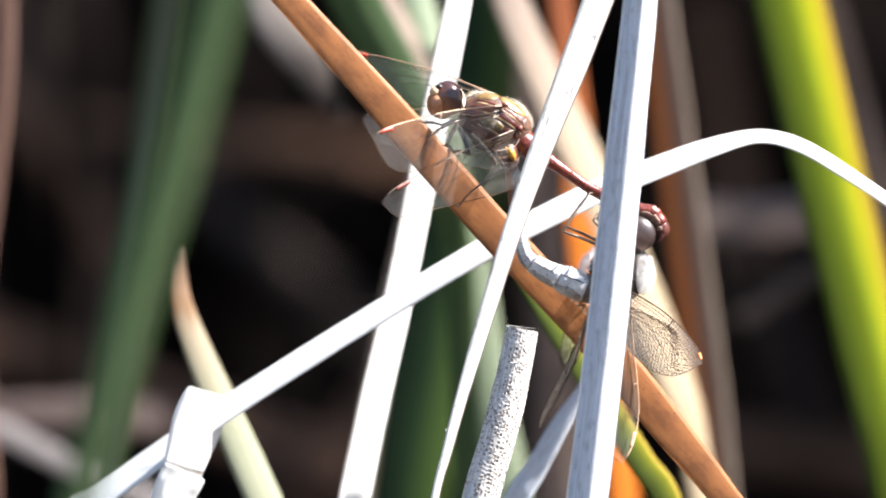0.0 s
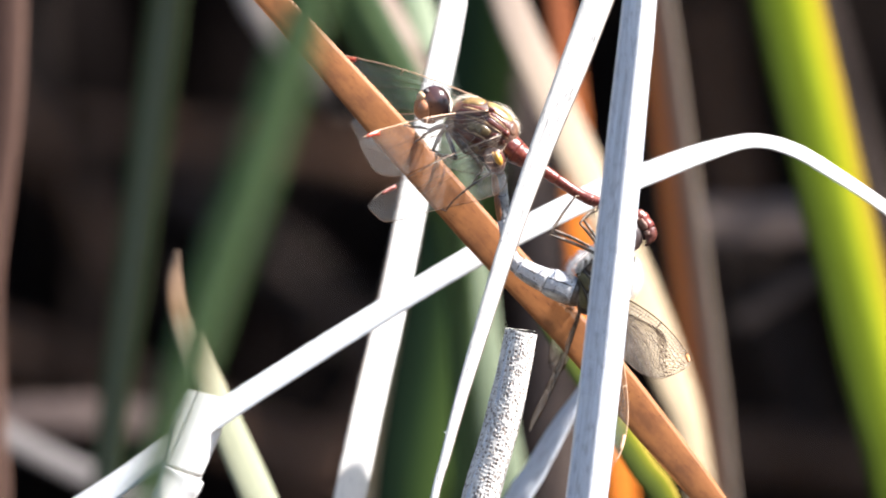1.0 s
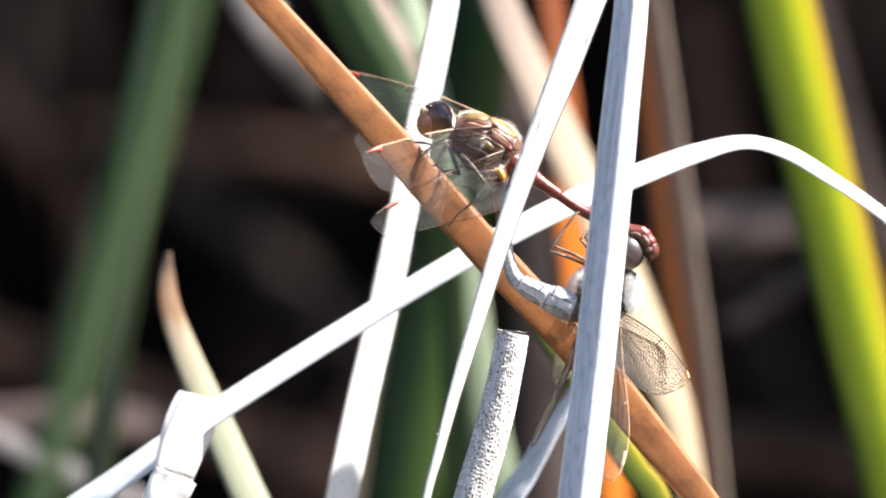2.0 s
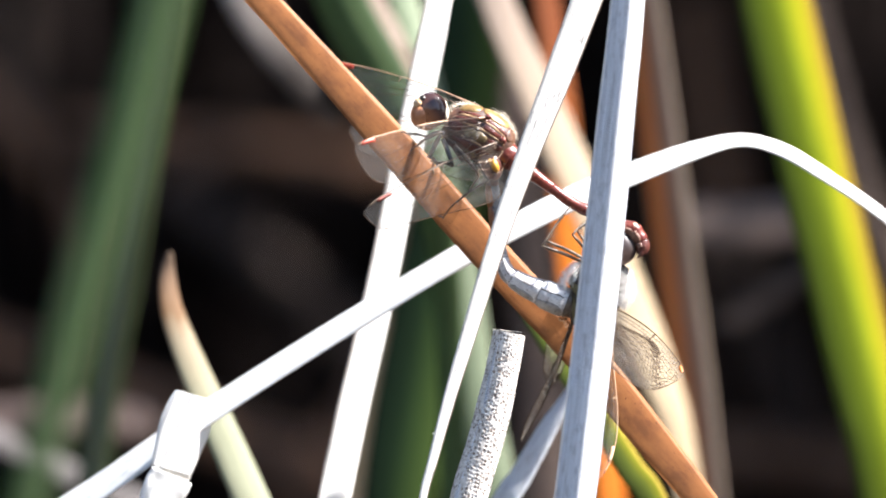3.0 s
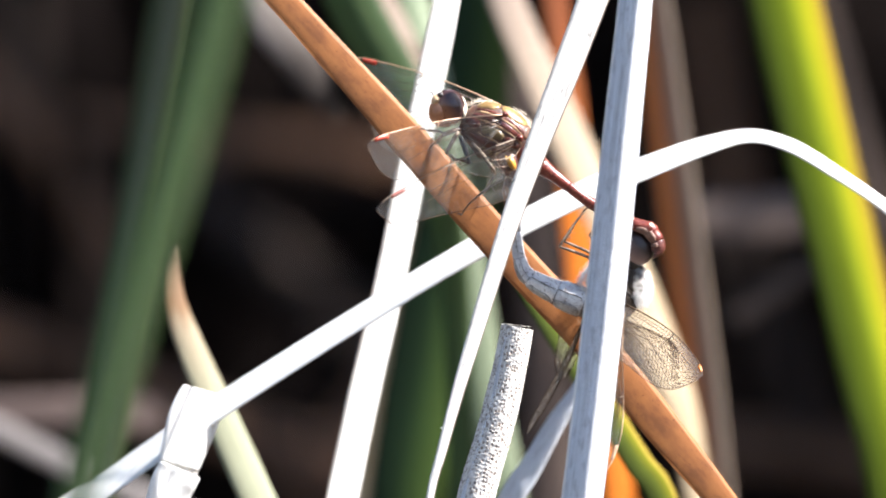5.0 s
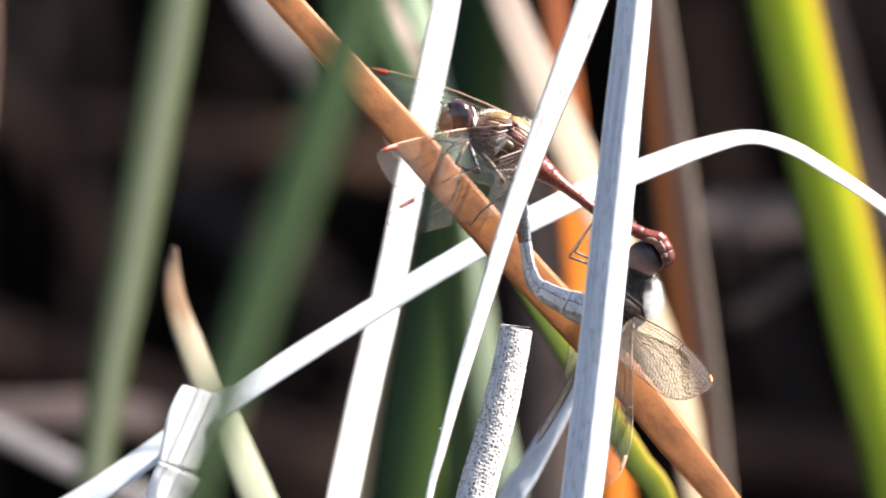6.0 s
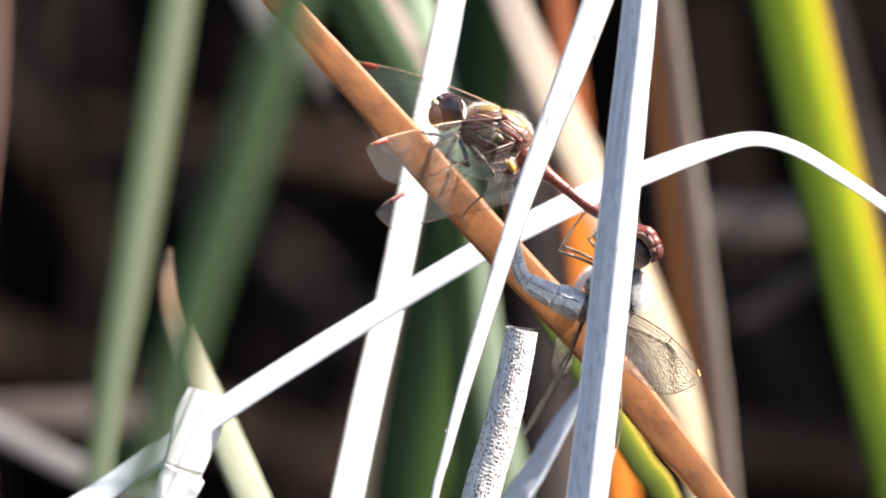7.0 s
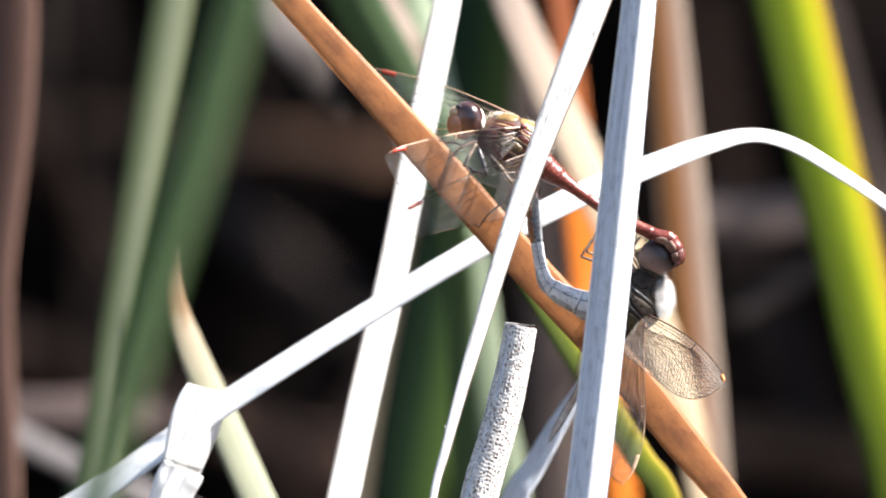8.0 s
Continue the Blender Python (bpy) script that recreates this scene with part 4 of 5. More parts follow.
def broken_sheath():
    """A snapped pale reed with a ring below its torn mouth."""
    ob = empty("broken_reed", (-0.04387, 0.0115, 0.75839), "bleached white snapped reed stem with a ragged mouth", "reed stem")
    o = (-0.04387, 0.0115, 0.75839)
    bm = leaf_bm(bmesh.new(), [rel(p, o) for p in ((-0.03780, 0.0115, 0.77716), (-0.03816, 0.0115, 0.77598), (-0.03934, 0.0115, 0.77217), (-0.04061, 0.0115, 0.76818), (-0.04161, 0.0115, 0.76501))], [0.0074, 0.0084, 0.0096, 0.0086, 0.0076], (0.60, -0.70, 0.40), thick=0.0005, curl=0.0, seed=2, rough=0.015)
    part("sheath", bm, M_CLEAN, ob)
    bm = leaf_bm(bmesh.new(), [rel(p, o) for p in ((-0.04099, 0.0121, 0.76563), (-0.04144, 0.0121, 0.76454), (-0.0418, 0.0121, 0.76364))], [0.0066, 0.0067, 0.0066], (0.60, -0.70, 0.40), thick=0.0007, curl=0.02)
    part("ring", bm, M_STALK, ob, "grey ring round the stem")
    bm = leaf_bm(bmesh.new(), [rel(p, o) for p in ((-0.04142, 0.0111, 0.76438), (-0.04341, 0.0111, 0.75985), (-0.054, 0.0125, 0.7), (-0.085, 0.02, 0.4), (-0.10, 0.025, 0.0))], [0.0078, 0.0080, 0.0078, 0.0076, 0.0076], (0.60, -0.70, 0.40), thick=0.0005, curl=0.0, seed=4)
    part("stem", bm, M_CLEAN, ob)


def cut_stalk():
    """A dead stalk, broken off square: its skin is gone and shows rows of pits between the fibres."""
    o = (0.01261, -0.01, 0.78712)
    ob = empty("cut_stalk", o, "bleached pitted dead stalk broken off square", "reed stem")
    line = smooth_path([(*rel(p, o), r) for p, r in (((0.01252, -0.01, 0.78739), 0.0026), ((0.01082, -0.01, 0.77862), 0.00275), ((0.00859, -0.01, 0.76968), 0.0029), ((0.0059, -0.01, 0.75984), 0.0030), ((0.0, -0.012, 0.70), 0.0031))], 90)
    bm = bmesh.new()
    seg, rings, run = 96, [], 0.0
    for i, row in enumerate(line):
        c = Vector(row[:3])
        tan = Vector(line[min(len(line) - 1, i + 1)][:3] - line[max(0, i - 1)][:3]).normalized()
        nor = (Vector((0, -1, 0)) + tan * tan.y).normalized()
        side = tan.cross(nor)
        if i:
            run += float(np.linalg.norm(row[:3] - line[i - 1][:3]))
        ring = []
        for k in range(seg):
            a = 2 * math.pi * k / seg
            col = math.floor(k / 3)
            fib = 0.5 + 0.5 * math.cos(k / 3 * 2 * math.pi)
            pit = 0.15 * math.sin(run * 9500 + col * 2.3) + 1.0 * noise.noise(Vector((col * 5.1, run * 1900 + col * 0.7, 2.0)))
            r = row[3] * (1 + 0.035 * noise.noise(Vector((a, run * 200, 0)))) - 0.00010 * (1 - fib) * max(0, pit + 0.3) * 2
            ring.append(bm.verts.new(c + (nor * math.cos(a) + side * math.sin(a)) * r + tan * (0.0003 * noise.noise(Vector((k * 0.8, 0, 9))) if i == 0 else 0)))
        rings.append(ring)
    uvl = bm.loops.layers.uv.verify()
    for i, (r, q) in enumerate(zip(rings, rings[1:])):
        for k in range(seg):
            f = bm.faces.new((r[k], r[(k + 1) % seg], q[(k + 1) % seg], q[k]))
            for lp, (c, d) in zip(f.loops, ((k, i), (k + 1, i), (k + 1, i + 1), (k, i + 1))):
                lp[uvl].uv = (c / seg, d * run / (len(rings) - 1))
    part("stalk", bm, M_PITTED, ob)
    strip = [rel(p, o) for p in ((0.0109, -0.012, 0.7858), (0.00974, -0.012, 0.78133), (0.00866, -0.012, 0.77597), (0.00688, -0.012, 0.76972), (0.00518, -0.012, 0.76436), (0.00357, -0.012, 0.759))]
    part("sheath", leaf_bm(bmesh.new(), strip, [0.0003, 0.00081, 0.00117, 0.00144, 0.00162, 0.00171], (-0.75, -0.7, 0.0), curl=0.2), M_GREY, ob, "smooth grey skin left on one side")
    low = [(*rel(p, o), r) for p, r in (((0.0, -0.012, 0.705), 0.0029), ((-0.02, -0.01, 0.5), 0.0034), ((-0.045, -0.005, 0.0), 0.004))]
    low[0] = (*line[-1][:3], 0.0030)
    part("lower_stalk", tube_bm(bmesh.new(), low, 8, 20), M_STALK, ob)
    bm = bmesh.new()
    top = [bm.verts.new(v) for v in ((Vector(line[1][:3]) + (Vector((math.cos(a), math.sin(a) * 0.9, -0.12 * math.cos(a))) * 0.00235 * (1 + 0.05 * noise.noise(Vector((a * 3, 1, 1))))) + Vector((0, 0, 0.0004))) for a in (2 * math.pi * k / 40 for k in range(40)))]
    mid = bm.verts.new(Vector(line[1][:3]) + Vector((0, 0, 0.0001)))
    for k in range(40):
        bm.faces.new((top[k], top[(k + 1) % 40], mid))
    part("pith", bm, M_PITH, ob, "pale spongy broken end")


broken_sheath()
cut_stalk()

# ---- the swaying rusty leaf and the pair of dragonflies on it ----
PERCH = (0.00414, 0, 0.81269)
RUSTY_PATH = [(-0.19, 0.01, 1.02), (-0.11, 0.005, 0.925), (-0.03958, 0.003, 0.85599), (-0.02451, 0.002, 0.83974), (-0.01639, 0.001, 0.83071), (-0.00828, 0, 0.82169), (-0.00036, 0, 0.81269), (0.00756, 0, 0.80369), (0.01539, 0, 0.79514), (0.02214, 0, 0.78794), (0.02889, 0, 0.78029), (0.03573, 0, 0.77174), (0.04509, 0, 0.76013), (0.05461, 0.002, 0.74602), (0.085, 0.01, 0.6), (0.11, 0.02, 0.3), (0.12, 0.03, 0.0)]
RUSTY_WIDE = [0.001, 0.004, 0.00432, 0.0045, 0.00504, 0.00558, 0.00594, 0.00594, 0.00594, 0.00594, 0.00594, 0.00576, 0.0045, 0.0045, 0.005, 0.006, 0.006]
rusty = leaf("reed_leaf", "rusty orange dry reed leaf that the dragonflies sit on", RUSTY_PATH, RUSTY_WIDE, (0.0, -1, 0.12), M_ORANGE, origin=PERCH, curl=0.02, thick=0.0005)
rusty.name = "perch_leaf"
part("margin", tube_bm(bmesh.new(), [(*rel(p, PERCH), 0.00013) for p in leaf_line(RUSTY_PATH, RUSTY_WIDE, (0.0, -1, 0.12), 1.0)], 1, 7), M_SUNLIT_RIM, rusty, "thin rim of the leaf, painted with its sunlit edge")
HOLD = (0.03280, -0.0065, 0.80439)
WAIST = (0.01228, -0.007, 0.81944)


def q(p):
    return rel(p, PERCH)


def qh(p):
    return rel(p, HOLD)


def abdomen(parent, rows, origin, cuts, materials, at=(0, 0, 0), label="", seam=None):
    """A jointed abdomen: the first joint is the part, the others hang on it, each swelling a little before its seam."""
    line = smooth_path([(*rel(p, origin), r) for p, r in rows], 10)
    n = len(line) - 1
    seam = seam or M_BROWN_END
    first = None
    for i, (a, b) in enumerate(zip(cuts, cuts[1:])):
        ia, ib = int(a * n), int(b * n)
        seg = [tuple(line[k]) for k in range(ia, ib + 1)]
        step = max(1, len(seg) // 6)
        seg = seg[::step] + ([seg[-1]] if (len(seg) - 1) % step else [])
        last = len(seg) - 1
        rowsx = [(*s[:3], s[3] * (0.95 if j == 0 else 0.97 if j == last else 1.04 if j == last - 1 else 1.0)) for j, s in enumerate(seg)]
        bm = tube_bm(bmesh.new(), rowsx, 3, 20)
        if first is None:
            first = part("abdomen", bm, materials[0], parent, label)
            first.location = at
        else:
            part("segment", bm, materials[min(i, len(materials) - 1)], first)
        if i:
            a = np.array(line[ia])
            b = np.array(line[min(n, ia + 1)])
            ring = [(*a[:3], a[3] * 0.985), (*(a[:3] * 0.85 + b[:3] * 0.15), a[3] * 1.01), (*(a[:3] * 0.7 + b[:3] * 0.3), a[3] * 0.985)]
            part("seam", tube_bm(bmesh.new(), ring, 1, 20), seam, first, "dark ring between two joints")
    return first, [tuple(r) for r in line[::5]]


def mm(p):
    return p * 0.09e-3


def plates(parent, rows, flat, spec):
    """Hard plates that follow a lofted body, each a thin raised patch: along from, to; round from, to in degrees."""
    line = smooth_path(rows, 12)
    n = len(line) - 1
    ref = Vector((0, -1, 0))
    for a0, a1, g0, g1, mat, nm in spec:
        bm = bmesh.new()
        na, ng = 12, 8
        top, low = [], []
        for i in range(na + 1):
            f = (a0 + (a1 - a0) * i / na) * n
            k = min(n - 1, int(f))
            row = line[k] * (1 - (f - k)) + line[k + 1] * (f - k)
            tan = Vector(line[min(n, k + 2)][:3] - line[max(0, k - 1)][:3]).normalized()
            nor = (ref - tan * ref.dot(tan)).normalized()
            side = tan.cross(nor)
            tr, lr = [], []
            for j in range(ng + 1):
                u, v = 2 * i / na - 1, 2 * j / ng - 1
                squeeze = 1 - 0.55 * u ** 4
                g = radians((g0 + g1) / 2 + (g1 - g0) / 2 * v * squeeze + 4 * noise.noise(Vector((i * 0.4, g0 * 0.3 + v, 1.5))))
                d = nor * math.cos(g) * flat + side * math.sin(g)
                lift = 0.00014 * (1 - u ** 6) * (1 - v ** 4)
                c = Vector(row[:3])
                tr.append(bm.verts.new(c + d * (row[3] + lift + 0.00003)))
                lr.append(bm.verts.new(c + d * (row[3] * 0.97)))
            top.append(tr)
            low.append(lr)
        for i in range(na):
            for j in range(ng):
                bm.faces.new((top[i][j], top[i + 1][j], top[i + 1][j + 1], top[i][j + 1]))
        ring_t = [top[i][0] for i in range(na + 1)] + [top[na][j] for j in range(1, ng + 1)] + [top[i][ng] for i in range(na - 1, -1, -1)] + [top[0][j] for j in range(ng - 1, 0, -1)]
        ring_l = [low[i][0] for i in range(na + 1)] + [low[na][j] for j in range(1, ng + 1)] + [low[i][ng] for i in range(na - 1, -1, -1)] + [low[0][j] for j in range(ng - 1, 0, -1)]
        for k in range(len(ring_t)):
            m = (k + 1) % len(ring_t)
            bm.faces.new((ring_t[k], ring_l[k], ring_l[m], ring_t[m]))
        for v in [v for v in bm.verts if not v.link_faces]:
            bm.verts.remove(v)
        part(nm, bm, mat, parent)


def male():
    ob = empty("dragonfly", PERCH, "red male darter dragonfly clinging to the rusty leaf", "dragonfly", "mating dragonflies")
    head = part("head", egg_bm(bmesh.new(), q((0.00018, -0.007, 0.82339)), (mm(29), 0.0022, mm(28)), -12), M_FACE, ob)
    for s in (-1, 1):
        dd = Vector((0, s * 0.0013, 0))
        part("eye", egg_bm(bmesh.new(), Vector(q((0.00081, -0.007, 0.82392))) + dd, (mm(27), 0.0021, mm(31)), -14, 32, 24), M_EYE, head, "glossy brown eye, darker above and mottled below")
        ant = [(*Vector(q((-0.00161, -0.007, 0.82536))) + dd * 0.4, 0.00008), (*Vector(q((-0.00206, -0.007, 0.82590))) + dd * 0.6, 0.00006), (*Vector(q((-0.00251, -0.007, 0.82643))) + dd * 0.8, 0.00002)]
        part("antenna", tube_bm(bmesh.new(), ant, 2, 5), M_BLACK, head)
    part("face", egg_bm(bmesh.new(), q((-0.00090, -0.0073, 0.82311)), (mm(19), 0.0031, mm(24)), 4), M_FACE, head)
    part("frons", egg_bm(bmesh.new(), q((-0.00125, -0.008, 0.82489)), (mm(10), 0.0021, mm(11)), 35), M_FRONS, head, "straw-yellow forehead")
    part("crown", egg_bm(bmesh.new(), q((-0.00054, -0.0088, 0.82569)), (mm(7), 0.0011, mm(6)), 20), M_BLACK, head)
    part("mouth", egg_bm(bmesh.new(), q((-0.00036, -0.0072, 0.82132)), (mm(16), 0.0019, mm(8)), 12), M_LOW_EYE, head)
    part("occiput", egg_bm(bmesh.new(), q((0.00296, -0.0068, 0.82357)), (mm(6), 0.0024, mm(22)), -10), M_HAIR, head, "pale fringe behind the eyes")
    neck = tube_bm(bmesh.new(), [(*q((0.00251, -0.007, 0.82276)), 0.0010), (*q((0.00340, -0.007, 0.82240)), 0.0012), (*q((0.00448, -0.007, 0.82186)), 0.0018)], 4, 14)
    part("neck", neck, M_THORAX, ob)
    rows = [(*q((0.00323, -0.007, 0.82240)), 0.0020), (*q((0.00448, -0.007, 0.82168)), 0.0033), (*q((0.00663, -0.007, 0.82079)), 0.0040), (*q((0.00896, -0.007, 0.81971)), 0.0041), (*q((0.01102, -0.007, 0.81837)), 0.0036), (*q((0.01272, -0.007, 0.81711)), 0.0024)]
    thorax = part("thorax", tube_bm(bmesh.new(), rows, 6, 28, 0.75), M_THORAX, ob)
    plates(thorax, rows, 0.75, (
        (0.10, 0.46, -112, -46, M_GOLDEN, "shoulder_plate"), (0.48, 0.80, -110, -46, M_GOLDEN, "shoulder_plate"), (0.82, 0.97, -110, -30, M_THORAX, "hind_plate"),
        (0.14, 0.90, -43, -35, M_MAROON, "seam"), (0.16, 0.88, -33, -29, M_CREAM_BAND, "pale_band"),
        (0.12, 0.90, -27, -15, M_MAROON, "seam"), (0.22, 0.90, -13, -10, M_CREAM_BAND, "pale_band"),
        (0.05, 0.32, -12, 16, M_MAROON, "collar_plate"), (0.36, 0.66, -5, 17, M_PANEL, "side_plate"), (0.69, 0.90, -5, 14, M_MAROON, "side_plate"),
        (0.34, 0.68, 19, 22, M_CREAM_BAND, "pale_band"), (0.24, 0.84, 26, 44, M_MAROON, "side_plate"),
        (0.12, 0.38, 46, 78, M_THORAX, "lower_plate"), (0.44, 0.66, 46, 68, M_PANEL, "lower_plate"), (0.69, 0.92, 34, 70, M_PANEL, "lower_plate")))
    for p in ((0.00975, -0.0102, 0.82280), (0.01208, -0.0096, 0.81914)):
        part("wing_joint", egg_bm(bmesh.new(), q(p), (0.00055, 0.0004, 0.00045), 20, 12, 8), M_RED, thorax, "red wing joint")
    hair = bristles_bm(bmesh.new(), q((0.00896, -0.0065, 0.81990)), (mm(56), 0.0030, mm(44)), 28, 5000, 0.0012, 3, (0.72, 0.60, 0.40), 0.76)
    tagged(part("bristles", hair, M_HAIR, thorax, "fine pale down on the thorax"), kind="stuff")
    fuzz = bristles_bm(bmesh.new(), q((0.00753, -0.007, 0.82043)), (mm(54), 0.0031, mm(43)), 26, 260, 0.0007, 5)
    tagged(part("fuzz", fuzz, M_FUZZ, thorax, "short brown fuzz"), kind="stuff")
    hair = bristles_bm(bmesh.new(), q((0.00591, -0.007, 0.82124)), (mm(40), 0.0030, mm(40)), 20, 2500, 0.0008, 6, (0.0, 0.5, 0.85), 0.62)
    tagged(part("ruff", hair, M_HAIR, thorax, "pale ruff behind the head"), kind="stuff")
    lobe = part("underside", tube_bm(bmesh.new(), [(*q((0.00895, -0.008, 0.81710)), 0.0012), (*q((0.01021, -0.008, 0.81549)), 0.0017), (*q((0.01057, -0.008, 0.81388)), 0.0014), (*q((0.01030, -0.008, 0.81289)), 0.0007)], 5, 16), M_BROWN_END, ob, "dark brown coupling organ under the waist")
    part("gold_spot", egg_bm(bmesh.new(), q((0.01082, -0.0096, 0.81512)), (mm(7), 0.0007, mm(13)), -25, 14, 10), M_GOLD, lobe, "golden yellow spot")
    part("gold_spot", egg_bm(bmesh.new(), q((0.01020, -0.0095, 0.81548)), (mm(3), 0.0006, mm(9)), -25, 12, 8), M_GOLD, lobe, "golden yellow spot")
    rows = (((0.01210, -0.007, 0.81747), 0.0021), ((0.01344, -0.007, 0.81631), 0.0020), ((0.01487, -0.007, 0.81532), 0.00165), ((0.01711, -0.007, 0.81380), 0.00112), ((0.02043, -0.007, 0.81156), 0.00088), ((0.02401, -0.007, 0.80923), 0.00092), ((0.02831, -0.007, 0.80744), 0.00100), ((0.03100, -0.007, 0.80636), 0.00104), ((0.03244, -0.007, 0.80600), 0.00110), ((0.03342, -0.007, 0.80564), 0.00124), ((0.03369, -0.007, 0.80520), 0.00120), ((0.03459, -0.007, 0.80394), 0.00114), ((0.03477, -0.007, 0.80296), 0.00116), ((0.03459, -0.007, 0.80197), 0.00085))
    tail, line = abdomen(ob, rows, WAIST, (0, 0.09, 0.18, 0.3, 0.42, 0.53, 0.69, 0.85, 1.0), (M_RED, M_RED, M_RED, M_RED, M_RED, M_RED, M_RED, M_BROWN_END), q(WAIST), "slender red abdomen")
    plates(tail, line, 1.0, ((0.55, 0.685, 4, 80, M_DULL_SIDE, "dull_side"), (0.70, 0.845, -8, 80, M_DULL_SIDE, "dull_side"), (0.86, 0.93, 0, 75, M_DULL_SIDE, "dull_side")))
    part("pale_joint", egg_bm(bmesh.new(), rel((0.03350, -0.0074, 0.80627), WAIST), (mm(7), 0.0008, mm(5)), 40, 14, 10), M_HAIR, tail, "pale ridge on the bend of the abdomen")
    for s in (-1, 1):
        e = Vector((0, s * 0.0006, 0))
        part("clasper", tube_bm(bmesh.new(), [(*Vector(rel((0.03477, -0.007, 0.80260), WAIST)) + e, 0.00045), (*Vector(rel((0.03459, -0.007, 0.80179), WAIST)) + e, 0.0004), (*Vector(rel((0.03405, -0.007, 0.80125), WAIST)) + e, 0.0001)], 4, 8), M_BROWN_END, tail)
    w = wing(ob, q((0.00975, -0.009, 0.82273)), q((-0.01169, -0.026, 0.81842)), (-0.15, -0.12, -1), mm(90), FORE, M_WING, M_STIGMA, "near_forewing", long_veins=2, roots=0.00006, spot_span=(0.855, 0.945))
    w = wing(ob, q((0.01199, -0.009, 0.81915)), q((-0.01040, -0.023, 0.80850)), (0.3, 0.35, -1), mm(100), HIND, M_WING, M_STIGMA_DULL, "near_hindwing", costa=M_LEG_PALE, long_veins=2, roots=0.00006)
    w = wing(ob, q((0.00862, -0.004, 0.82433)), q((-0.01643, 0.014, 0.83241)), (0.1, -0.1, -1), mm(80), FORE, M_WING, M_STIGMA, "far_forewing", long_veins=2, roots=0.00006)
    w = wing(ob, q((0.01221, -0.004, 0.82083)), q((-0.01233, 0.012, 0.82221)), (0.1, 0.1, -1), mm(100), HIND, M_WING, M_STIGMA, "far_hindwing", long_veins=2)
    for joints, mat, thick in (
        (((0.00269, -0.0085, 0.82032), (-0.00009, -0.01, 0.81923), (-0.00162, -0.004, 0.81813), (-0.00252, -0.0015, 0.81753)), M_LEG_DARK, 0.00027),
        (((0.00278, -0.005, 0.82054), (-0.00009, -0.006, 0.81964), (-0.00324, -0.002, 0.82013), (-0.00432, -0.001, 0.82033)), M_LEG_DARK, 0.00024),
        (((0.00224, -0.009, 0.81987), (0.00054, -0.011, 0.81645), (0.00170, -0.005, 0.81534), (0.00252, -0.0015, 0.81475)), M_LEG_PALE, 0.00030),
        (((0.00259, -0.0095, 0.81923), (0.00420, -0.011, 0.81502), (0.00179, -0.006, 0.81551), (-0.00009, -0.0015, 0.81654)), M_BLACK, 0.00034),
        (((0.00447, -0.0095, 0.81816), (0.00795, -0.012, 0.81420), (0.00831, -0.011, 0.81323), (0.00628, -0.004, 0.81032)), M_LEG_PALE, 0.00030),
        (((0.00699, -0.006, 0.81677), (0.00976, -0.008, 0.81281), (0.00449, -0.005, 0.80915), (0.00252, -0.0018, 0.80674), (0.00180, -0.0012, 0.80692)), M_BLACK, 0.00024),
        (((0.00341, -0.006, 0.81892), (0.00547, -0.007, 0.81604), (0.00753, -0.006, 0.81533), (0.00979, -0.004, 0.81302)), M_LEG_DARK, 0.00030),
    ):
        leg(ob, [q(p) for p in joints], mat, thick)
    return ob, tail


